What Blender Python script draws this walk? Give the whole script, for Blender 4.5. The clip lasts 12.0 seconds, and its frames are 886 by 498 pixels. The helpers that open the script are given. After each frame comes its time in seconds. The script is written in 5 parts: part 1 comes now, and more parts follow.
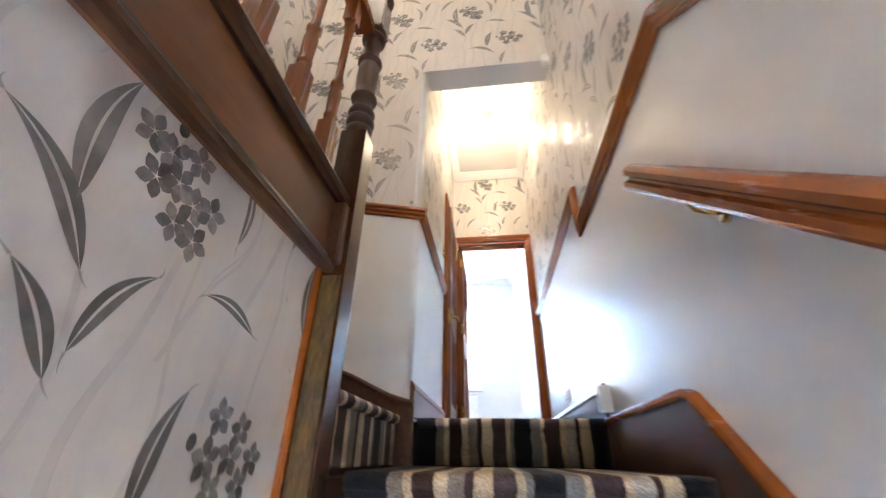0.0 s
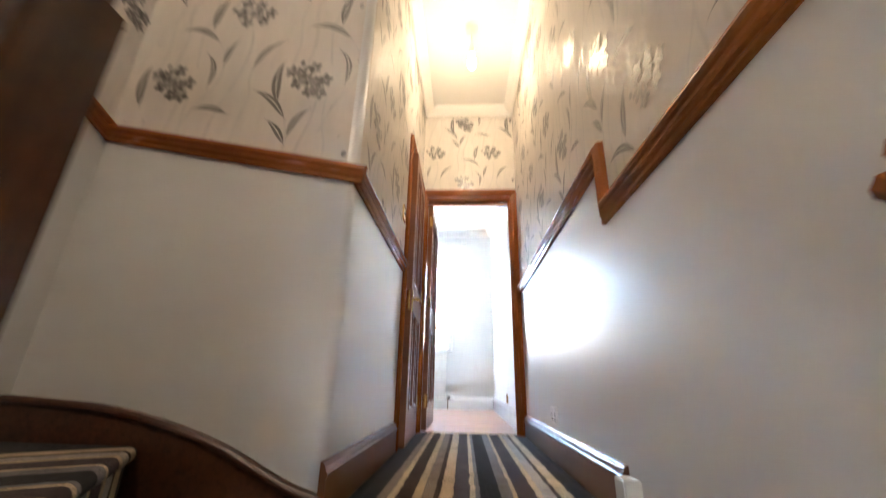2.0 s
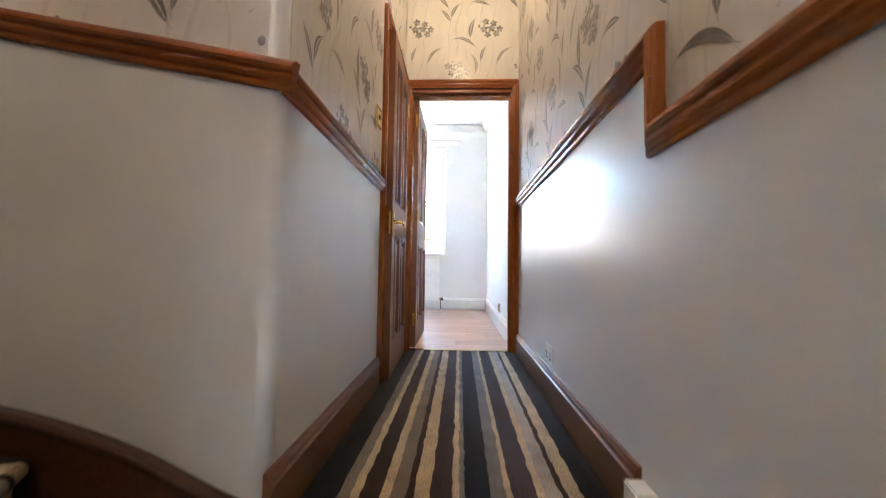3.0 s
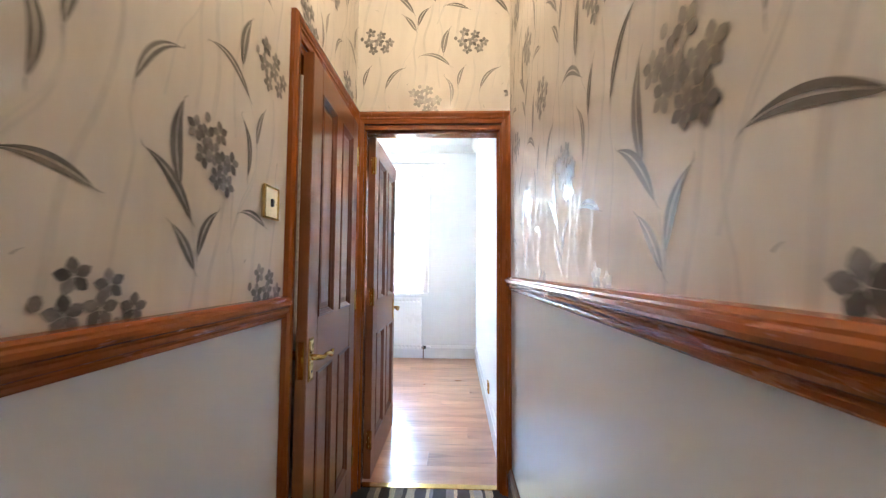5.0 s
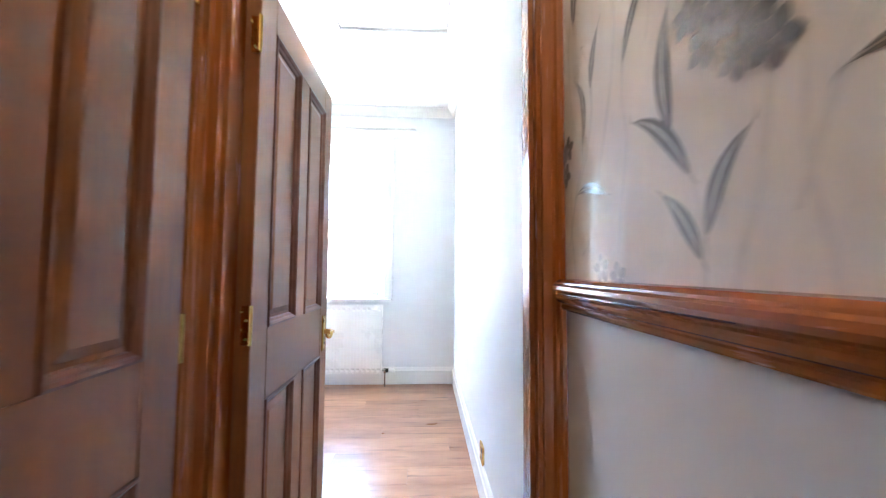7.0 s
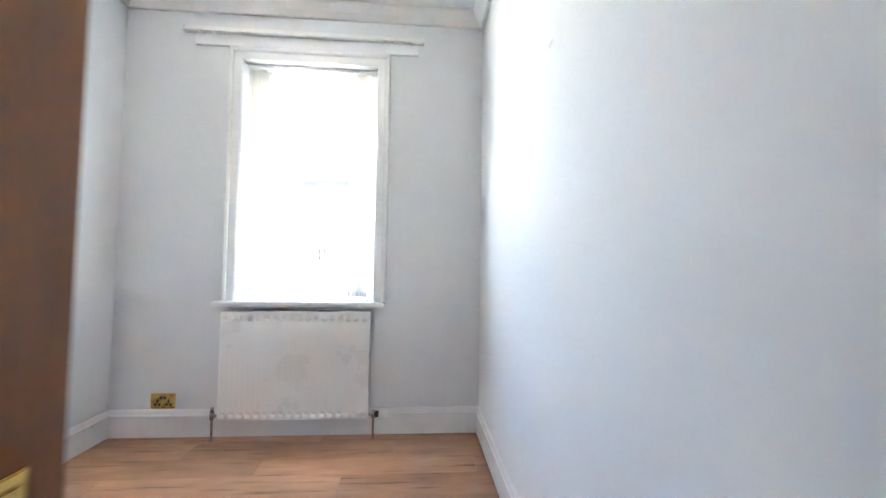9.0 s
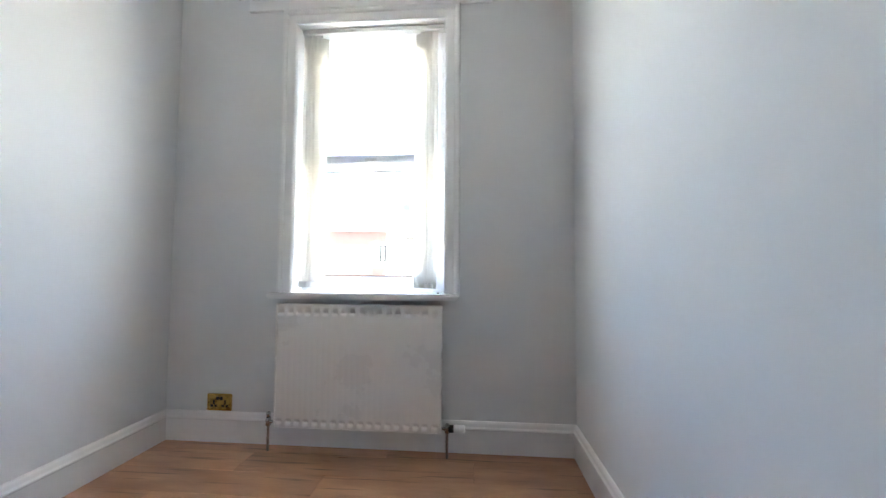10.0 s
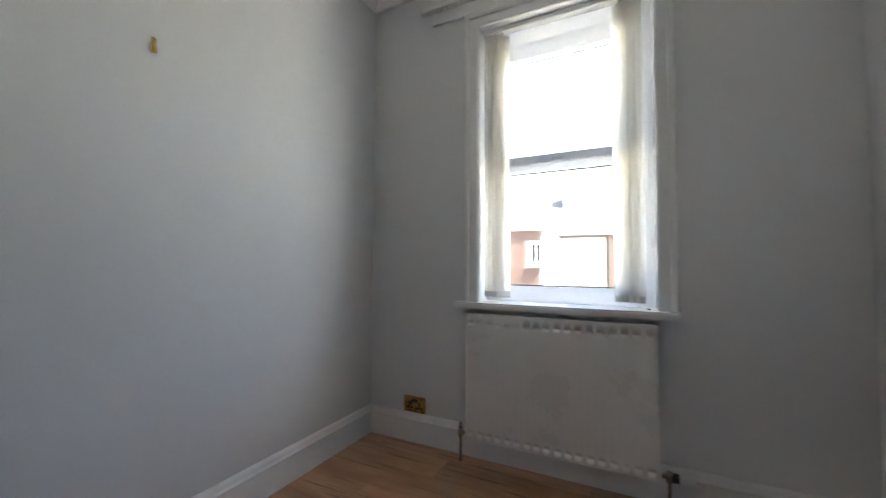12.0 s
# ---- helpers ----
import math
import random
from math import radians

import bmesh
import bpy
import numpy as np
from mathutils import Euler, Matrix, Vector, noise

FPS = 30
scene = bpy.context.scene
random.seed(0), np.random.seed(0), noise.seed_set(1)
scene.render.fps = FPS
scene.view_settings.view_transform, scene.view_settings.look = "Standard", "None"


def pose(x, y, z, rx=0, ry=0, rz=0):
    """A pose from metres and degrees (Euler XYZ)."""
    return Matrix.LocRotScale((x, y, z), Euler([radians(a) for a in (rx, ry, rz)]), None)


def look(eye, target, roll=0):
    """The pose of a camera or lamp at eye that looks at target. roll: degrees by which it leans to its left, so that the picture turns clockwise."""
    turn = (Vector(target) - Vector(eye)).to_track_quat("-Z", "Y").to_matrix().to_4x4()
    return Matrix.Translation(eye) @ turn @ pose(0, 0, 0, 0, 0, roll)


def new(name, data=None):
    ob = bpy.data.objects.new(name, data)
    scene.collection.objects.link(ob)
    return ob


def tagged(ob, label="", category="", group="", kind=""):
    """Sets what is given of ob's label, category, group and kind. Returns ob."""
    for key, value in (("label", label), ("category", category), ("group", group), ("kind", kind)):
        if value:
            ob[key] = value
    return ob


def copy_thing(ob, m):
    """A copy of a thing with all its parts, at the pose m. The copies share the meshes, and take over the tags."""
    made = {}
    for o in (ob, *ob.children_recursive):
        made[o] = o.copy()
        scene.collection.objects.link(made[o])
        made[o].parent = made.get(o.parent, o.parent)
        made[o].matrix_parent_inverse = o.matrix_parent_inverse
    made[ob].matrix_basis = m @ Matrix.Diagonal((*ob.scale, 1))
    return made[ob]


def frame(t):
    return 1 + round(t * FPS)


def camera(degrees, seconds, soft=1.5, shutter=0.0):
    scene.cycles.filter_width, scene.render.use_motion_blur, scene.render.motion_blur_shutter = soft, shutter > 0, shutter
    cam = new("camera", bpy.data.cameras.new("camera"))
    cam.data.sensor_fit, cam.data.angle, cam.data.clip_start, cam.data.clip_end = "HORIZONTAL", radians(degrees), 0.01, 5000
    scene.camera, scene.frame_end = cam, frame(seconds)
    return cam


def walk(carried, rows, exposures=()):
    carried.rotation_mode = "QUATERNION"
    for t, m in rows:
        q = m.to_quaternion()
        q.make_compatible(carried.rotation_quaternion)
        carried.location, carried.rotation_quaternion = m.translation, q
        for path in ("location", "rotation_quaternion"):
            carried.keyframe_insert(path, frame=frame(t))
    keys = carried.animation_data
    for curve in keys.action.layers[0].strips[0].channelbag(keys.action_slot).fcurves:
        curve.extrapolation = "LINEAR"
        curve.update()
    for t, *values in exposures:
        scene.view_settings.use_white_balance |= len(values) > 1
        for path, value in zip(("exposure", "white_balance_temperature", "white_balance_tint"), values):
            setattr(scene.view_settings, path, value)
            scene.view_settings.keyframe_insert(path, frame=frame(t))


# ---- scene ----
# Plan: corridor floor z = 0, corridor runs along +y; half landing one step lower, bedroom beyond the end door.
LENS = 98.8
cam = camera(LENS, 12.0, 1.2, 0.5)
PATH = [
    (0, (-0.077, -1.809, -0.16), (-0.303, -0.072, 0.806), 0.9),
    (0.5, (-0.123, -1.668, -0.047), (-0.523, 0.045, 0.904), 2.3),
    (1, (-0.078, -1.502, 0.078), (-0.276, 0.235, 1.049), 2.1),
    (1.5, (-0.055, -1.376, 0.246), (-0.175, 0.37, 1.215), 1.3),
    (2, (-0.049, -1.214, 0.357), (-0.164, 0.667, 1.026), 1.3),
    (2.5, (-0.013, -1.056, 0.487), (-0.108, 0.933, 0.67), 0.8),
    (3, (-0.015, -0.898, 0.606), (-0.104, 1.097, 0.715), 0.8),
    (3.5, (0.035, -0.736, 0.802), (-0.052, 1.259, 0.908), 0.5),
    (3.7, (0.070, -0.653, 0.885), (-0.018, 1.342, 0.987), 0.5),
    (5.3, (0.12, 0.004, 1.19), (0.06, 2.0, 1.302), 0.5),
    (5.5, (0.105, 0.101, 1.178), (0.053, 2.097, 1.289), 0.6),
    (6, (0.072, 0.378, 1.175), (0.105, 2.375, 1.287), 0.7),
    (6.5, (0.09, 0.715, 1.177), (0.175, 2.71, 1.29), 0.4),
    (8.5, (0.021, 2.079, 1.1), (0.137, 4.073, 1.211), 0.7),
    (9, (-0.046, 2.439, 1.129), (0.097, 4.432, 1.21), 0.9),
    (9.5, (-0.084, 2.718, 1.066), (-0.091, 4.716, 1.154), 0.6),
    (10, (-0.164, 2.877, 1.022), (-0.323, 4.869, 1.119), 0.4),
    (10.5, (-0.218, 2.93, 1.037), (-0.534, 4.903, 1.134), 0.4),
    (11, (-0.275, 2.961, 1.038), (-0.791, 4.892, 1.129), 0.4),
    (11.5, (-0.34, 2.986, 1.026), (-1.043, 4.855, 1.121), 0.4),
    (12, (-0.431, 2.987, 1.08), (-1.325, 4.774, 1.165), 0.3),
]
walk(cam, [(t, look(eye, target, roll)) for t, eye, target, roll in PATH], [(0, 7.85, 5700, 10), (1.0, 7.82, 5850, 10), (2.0, 7.58, 6250, 10), (2.5, 7.35, 6150, 10), (3.5, 7.35, 6250, 10), (5.5, 7.45, 6000, 10), (6.5, 7.45, 5850, 10), (8.5, 6.65, 6500, 10), (9.5, 5.88, 6650, 10), (10.5, 5.03, 6750, 10), (12, 4.4, 6950, 10)])

# ---------------------------------------------------------------- world and light
world = bpy.data.worlds.new("world")
scene.world = world
world.use_nodes = True
wn = world.node_tree
sky = wn.nodes.new("ShaderNodeTexSky")
sky.sky_type = 'NISHITA'
sky.sun_disc = False
sky.sun_elevation, sky.sun_rotation = radians(55.5), radians(104)
sky.air_density, sky.dust_density = 1.0, 3.0
wn.nodes["Background"].inputs[1].default_value = 0.10
wn.links.new(sky.outputs[0], wn.nodes["Background"].inputs[0])
sun = bpy.data.lights.new("sun", "SUN")
sun.energy, sun.angle, sun.color = 5.0, radians(0.5), (1.0, 0.95, 0.88)
new("sun", sun).matrix_world = look((16, -4, 24), (0, 0, 0))


# ---------------------------------------------------------------- materials
def mat(name, color, rough=0.5, metal=0.0, vary=0.15, scale=6.0, stretch=(1, 1, 1), bump=0.0, bscale=60.0,
        color2=None, rvary=0.0, coat=0.0, fine=0.0, rand=0.0, spec=0.5, sub=0.0):
    """Principled surface: two scales of colour variation, bump, roughness variation, difference from piece to piece."""
    m = bpy.data.materials.new(name)
    m.use_nodes = True
    t = m.node_tree
    N, L = t.nodes, t.links
    p = N["Principled BSDF"]
    p.inputs["Metallic"].default_value = metal
    p.inputs["Roughness"].default_value = rough
    p.inputs["Specular IOR Level"].default_value = spec
    p.inputs["Coat Weight"].default_value = coat
    p.inputs["Coat Roughness"].default_value = 0.15
    tc = N.new("ShaderNodeTexCoord")
    mp = N.new("ShaderNodeMapping")
    mp.inputs["Scale"].default_value = stretch
    L.new(tc.outputs["Object"], mp.inputs["Vector"])
    vec = mp.outputs[0]
    if rand:
        oi = N.new("ShaderNodeObjectInfo")
        cb = N.new("ShaderNodeCombineXYZ")
        mu = N.new("ShaderNodeMath")
        mu.operation = 'MULTIPLY'
        mu.inputs[1].default_value = 37.0
        L.new(oi.outputs["Random"], mu.inputs[0])
        L.new(mu.outputs[0], cb.inputs[0])
        L.new(mu.outputs[0], cb.inputs[1])
        ad = N.new("ShaderNodeVectorMath")
        L.new(vec, ad.inputs[0])
        L.new(cb.outputs[0], ad.inputs[1])
        vec = ad.outputs[0]
    n1 = N.new("ShaderNodeTexNoise")
    n1.inputs["Scale"].default_value = scale
    n1.inputs["Detail"].default_value = 6
    n1.inputs["Roughness"].default_value = 0.6
    L.new(vec, n1.inputs["Vector"])
    c2 = color2 or tuple(c * (1 - vary) for c in color)
    ramp = N.new("ShaderNodeValToRGB")
    ramp.color_ramp.elements[0].position, ramp.color_ramp.elements[1].position = 0.3, 0.7
    ramp.color_ramp.elements[0].color, ramp.color_ramp.elements[1].color = (*c2, 1), (*color, 1)
    L.new(n1.outputs["Fac"], ramp.inputs[0])
    out = ramp.outputs[0]
    n2 = N.new("ShaderNodeTexNoise")
    n2.inputs["Scale"].default_value = bscale
    n2.inputs["Detail"].default_value = 3
    L.new(vec, n2.inputs["Vector"])
    if fine:
        mx = N.new("ShaderNodeMix")
        mx.data_type, mx.blend_type = 'RGBA', 'MULTIPLY'
        mr = N.new("ShaderNodeMapRange")
        mr.inputs["From Min"].default_value, mr.inputs["From Max"].default_value = 0.3, 0.7
        mr.inputs["To Min"].default_value, mr.inputs["To Max"].default_value = 1 - fine, 1.0
        L.new(n2.outputs["Fac"], mr.inputs["Value"])
        mx.inputs["Factor"].default_value = 1.0
        L.new(out, mx.inputs["A"])
        L.new(mr.outputs[0], mx.inputs["B"])
        out = mx.outputs["Result"]
    if rand:
        hs = N.new("ShaderNodeHueSaturation")
        mr2 = N.new("ShaderNodeMapRange")
        mr2.inputs["To Min"].default_value, mr2.inputs["To Max"].default_value = 1 - rand, 1 + rand
        L.new(oi.outputs["Random"], mr2.inputs["Value"])
        L.new(mr2.outputs[0], hs.inputs["Value"])
        L.new(out, hs.inputs["Color"])
        out = hs.outputs[0]
    L.new(out, p.inputs["Base Color"])
    if rvary:
        mr3 = N.new("ShaderNodeMapRange")
        mr3.inputs["To Min"].default_value, mr3.inputs["To Max"].default_value = rough - rvary, rough + rvary
        L.new(n1.outputs["Fac"], mr3.inputs["Value"])
        L.new(mr3.outputs[0], p.inputs["Roughness"])
    if bump:
        b = N.new("ShaderNodeBump")
        b.inputs["Strength"].default_value = bump
        b.inputs["Distance"].default_value = 0.002
        L.new(n2.outputs["Fac"], b.inputs["Height"])
        L.new(b.outputs[0], p.inputs["Normal"])
    return m


PAINT = mat("satin_wall_paint", (0.70, 0.71, 0.72), 0.33, vary=0.05, scale=1.4, bump=0.14, bscale=7, rvary=0.05, spec=1.0)
ROOM_PAINT = mat("matt_wall_paint", (0.75, 0.765, 0.78), 0.62, vary=0.04, scale=1.5, bump=0.12, bscale=60, rvary=0.06, spec=0.3)
CEIL_PAINT = mat("ceiling_paint", (0.86, 0.85, 0.83), 0.75, vary=0.04, scale=2, bump=0.15, bscale=90)
WHITE_GLOSS = mat("white_gloss_paint", (0.88, 0.885, 0.89), 0.25, vary=0.06, scale=5, bump=0.05, bscale=30, rvary=0.06)
UPVC = mat("white_window_plastic", (0.88, 0.885, 0.89), 0.28, vary=0.03, scale=4)
PAPER = mat("wallpaper", (0.72, 0.68, 0.635), 0.58, vary=0.10, scale=9, stretch=(2, 2, 0.5), bump=0.2, bscale=150, rvary=0.03, spec=0.3)
LEAF = mat("wallpaper_grey_leaf", (0.22, 0.21, 0.20), 0.36, metal=0.35, vary=0.35, scale=30, stretch=(1, 1, 1), bump=0.2, bscale=300)
PETAL = mat("wallpaper_grey_petal", (0.25, 0.24, 0.235), 0.32, metal=0.45, vary=0.55, scale=42, bump=0.2, bscale=300)
STEM = mat("wallpaper_grey_stem", (0.66, 0.628, 0.59), 0.36, metal=0.05, vary=0.16, scale=14)
SHEEN = mat("wallpaper_raised_line", (0.84, 0.82, 0.79), 0.24, metal=0.2, vary=0.1, scale=20)
TWIG = mat("wallpaper_leaf_stalk", (0.40, 0.385, 0.37), 0.36, metal=0.1, vary=0.2, scale=20)
WOOD = mat("stained_mahogany", (0.33, 0.092, 0.016), 0.27, vary=0.22, scale=9, stretch=(9, 9, 0.5), bump=0.03, bscale=90, rvary=0.015, coat=0.2, fine=0.08, spec=0.4)
WOODH = mat("stained_mahogany_rail", (0.33, 0.092, 0.016), 0.27, vary=0.12, scale=9, stretch=(0.7, 0.7, 5), bump=0.03, bscale=90, rvary=0.015, coat=0.2, fine=0.08, spec=0.4)
WOODY = mat("stained_mahogany_board", (0.24, 0.092, 0.034), 0.30, vary=0.22, scale=5, stretch=(6, 0.5, 5), bump=0.03, bscale=60, rvary=0.03, coat=0.05, fine=0.12)
SKIRTWOOD = mat("stained_skirting", (0.20, 0.075, 0.026), 0.34, vary=0.22, scale=8, stretch=(0.8, 0.8, 6), bump=0.05, bscale=60, rvary=0.05, coat=0.1, fine=0.1)
NEWELWOOD = mat("dark_stained_newel", (0.105, 0.036, 0.013), 0.22, vary=0.45, scale=8, stretch=(6, 6, 0.7), bump=0.10, bscale=70, rvary=0.06, coat=0.15, fine=0.3)
WORN = mat("flaked_varnish", (0.24, 0.13, 0.03), 0.35, scale=16, stretch=(3, 3, 0.7), color2=(0.030, 0.020, 0.012), bump=0.3, bscale=60, fine=0.5)
DARKWOOD = mat("dark_stair_wood", (0.13, 0.047, 0.020), 0.36, vary=0.55, scale=9, stretch=(6, 0.8, 6), bump=0.12, bscale=80, rvary=0.08, coat=0.2, fine=0.3)
DOORWOOD = mat("door_mahogany", (0.27, 0.088, 0.017), 0.40, vary=0.22, scale=9, stretch=(9, 9, 0.5), bump=0.10, bscale=120, rvary=0.06, coat=0.1, fine=0.25, rand=0.06)
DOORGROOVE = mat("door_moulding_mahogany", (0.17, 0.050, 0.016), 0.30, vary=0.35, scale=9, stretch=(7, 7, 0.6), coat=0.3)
BRASS = mat("polished_brass", (0.80, 0.52, 0.16), 0.18, metal=1.0, vary=0.25, scale=25, rvary=0.08, bump=0.03, bscale=120)
AGEDBRASS = mat("lacquered_brass_plate", (0.62, 0.42, 0.14), 0.28, metal=1.0, vary=0.3, scale=30, rvary=0.08)
PLATEBRASS = mat("satin_brass_plate", (0.80, 0.66, 0.40), 0.36, metal=0.85, vary=0.12, scale=30, rvary=0.06)
DARKPL = mat("dark_plastic", (0.02, 0.018, 0.016), 0.4, vary=0.2)
WHITEPL = mat("white_plastic", (0.82, 0.82, 0.80), 0.35, vary=0.06, scale=12)
RADPAINT = mat("radiator_enamel", (0.87, 0.865, 0.85), 0.28, vary=0.04, scale=3, rvary=0.04)
COPPER = mat("painted_copper_pipe", (0.30, 0.24, 0.20), 0.35, metal=0.6, vary=0.4, scale=20)
CHROME = mat("dull_chrome", (0.55, 0.55, 0.55), 0.25, metal=1.0, vary=0.2, scale=30)
LAMINATE = mat("oak_laminate", (0.64, 0.345, 0.198), 0.30, scale=2.2, stretch=(0.9, 3.4, 1), color2=(0.37, 0.178, 0.094), bump=0.05, bscale=110, rvary=0.07, fine=0.12, rand=0.14, coat=0.3)
lam = LAMINATE.node_tree
knots, spread = lam.nodes.new("ShaderNodeTexNoise"), lam.nodes.new("ShaderNodeMapRange")
knots.inputs["Scale"].default_value, knots.inputs["Detail"].default_value = 1.3, 5
spread.inputs["From Min"].default_value, spread.inputs["From Max"].default_value = 0.58, 0.70
spread.inputs["To Min"].default_value, spread.inputs["To Max"].default_value = 1.0, 0.40
shade = lam.nodes.new("ShaderNodeMix")
shade.data_type, shade.blend_type = 'RGBA', 'MULTIPLY'
shade.inputs["Factor"].default_value = 1.0
lp = lam.nodes["Principled BSDF"]
before = lp.inputs["Base Color"].links[0].from_socket
stretchy = lam.nodes.new("ShaderNodeMapping")
stretchy.inputs["Scale"].default_value = (1.8, 8.0, 1.0)
where = [n for n in lam.nodes if n.bl_idname == "ShaderNodeVectorMath"][0].outputs[0]
lam.links.new(where, stretchy.inputs["Vector"])
lam.links.new(stretchy.outputs[0], knots.inputs["Vector"])
lam.links.new(knots.outputs["Fac"], spread.inputs["Value"])
lam.links.new(before, shade.inputs["A"])
lam.links.new(spread.outputs[0], shade.inputs["B"])
lam.links.new(shade.outputs["Result"], lp.inputs["Base Color"])
UNDER = mat("floor_underlay", (0.05, 0.035, 0.025), 0.9)
BRICK = mat("brick", (0.12, 0.070, 0.058), 0.85, vary=0.45, scale=6, bump=0.4, bscale=40, rand=0.2)
MORTAR = mat("mortar", (0.30, 0.28, 0.25), 0.9, vary=0.2)
RENDER_W = mat("white_render", (0.52, 0.51, 0.49), 0.85, vary=0.1, scale=1.5, bump=0.3, bscale=30)
SLATE = mat("roof_slate", (0.11, 0.105, 0.105), 0.7, vary=0.4, scale=5, bump=0.3, bscale=20)
PALE_GROUND = mat("yard_ground", (0.44, 0.43, 0.41), 0.9, vary=0.3, scale=2, bump=0.4, bscale=30)
DRAIN = mat("black_drainpipe", (0.03, 0.03, 0.03), 0.4)
BRUSH = mat("draught_brush_strip", (0.75, 0.76, 0.77), 0.6, vary=0.5, scale=120)
HALLFLOOR = mat("hall_floor", (0.30, 0.17, 0.09), 0.4, vary=0.3)


def glass_mat():
    m = bpy.data.materials.new("window_glass")
    m.use_nodes = True
    N, L = m.node_tree.nodes, m.node_tree.links
    tr, gl, mx = N.new("ShaderNodeBsdfTransparent"), N.new("ShaderNodeBsdfGlossy"), N.new("ShaderNodeMixShader")
    tr.inputs[0].default_value = (0.95, 0.97, 0.96, 1)
    gl.inputs["Roughness"].default_value = 0.02
    mx.inputs[0].default_value = 0.06
    L.new(tr.outputs[0], mx.inputs[1])
    L.new(gl.outputs[0], mx.inputs[2])
    L.new(mx.outputs[0], N["Material Output"].inputs[0])
    return m


GLASS = glass_mat()


def let_light_through(m, share, color):
    """Mixes diffuse pass-through into a material: a share of the light behind it shows."""
    N, L = m.node_tree.nodes, m.node_tree.links
    tl, mx = N.new("ShaderNodeBsdfTranslucent"), N.new("ShaderNodeMixShader")
    tl.inputs[0].default_value = (*color, 1)
    mx.inputs[0].default_value = share
    L.new(N["Principled BSDF"].outputs[0], mx.inputs[1])
    L.new(tl.outputs[0], mx.inputs[2])
    L.new(mx.outputs[0], N["Material Output"].inputs[0])


# opaque plastic given an added glow, in place of lens bloom on backlit frames
let_light_through(UPVC, 0.33, (0.9, 0.92, 0.94))


def blind_mat():
    m = mat("cream_blind_fabric", (0.90, 0.88, 0.84), 0.8, vary=0.06, scale=40, stretch=(1, 1, 0.2), bump=0.2, bscale=500)
    N, L = m.node_tree.nodes, m.node_tree.links
    tl, mx = N.new("ShaderNodeBsdfTranslucent"), N.new("ShaderNodeMixShader")
    tl.inputs[0].default_value = (0.97, 0.955, 0.925, 1)
    mx.inputs[0].default_value = 0.86
    L.new(N["Principled BSDF"].outputs[0], mx.inputs[1])
    L.new(tl.outputs[0], mx.inputs[2])
    L.new(mx.outputs[0], N["Material Output"].inputs[0])
    return m


FABRIC = blind_mat()


def island_shades(m, low, high):
    """Each separate printed piece a little lighter or darker."""
    N, L = m.node_tree.nodes, m.node_tree.links
    base = N["Principled BSDF"].inputs["Base Color"]
    before, geo, mr, hs = base.links[0].from_socket, N.new("ShaderNodeNewGeometry"), N.new("ShaderNodeMapRange"), N.new("ShaderNodeHueSaturation")
    mr.inputs["To Min"].default_value, mr.inputs["To Max"].default_value = low, high
    L.new(geo.outputs["Random Per Island"], mr.inputs["Value"])
    L.new(mr.outputs[0], hs.inputs["Value"])
    L.new(before, hs.inputs["Color"])
    L.new(hs.outputs[0], base)


island_shades(PETAL, 0.65, 1.7)
island_shades(LEAF, 0.82, 1.25)


def glow_mat(name, color, strength):
    m = bpy.data.materials.new(name)
    m.use_nodes = True
    p = m.node_tree.nodes["Principled BSDF"]
    p.inputs["Base Color"].default_value = (*color, 1)
    p.inputs["Emission Color"].default_value = (*color, 1)
    p.inputs["Emission Strength"].default_value = strength
    return m


BULB = glow_mat("warm_bulb_glass", (1.0, 0.75, 0.47), 1.45)
LANDING_BULB = glow_mat("landing_bulb_glass", (1.0, 0.78, 0.55), 4.0)

NEWEL = (-0.49, -0.95)
BLACK, TAUPE, CREAM, BROWN, PURPLE, GREY, PALE = (0.010, 0.010, 0.013), (0.19, 0.155, 0.13), (0.46, 0.36, 0.24), (0.032, 0.017, 0.015), (0.050, 0.034, 0.038), (0.17, 0.16, 0.16), (0.34, 0.30, 0.27)
STRIPES = ((110, BLACK), (45, TAUPE), (30, CREAM), (70, BROWN), (35, CREAM), (55, TAUPE), (25, BROWN), (55, CREAM), (75, PURPLE), (22, CREAM), (20, GREY),
           (90, BLACK), (55, GREY), (20, CREAM), (85, PURPLE), (30, CREAM), (50, PALE), (20, BROWN), (55, CREAM), (95, BLACK))


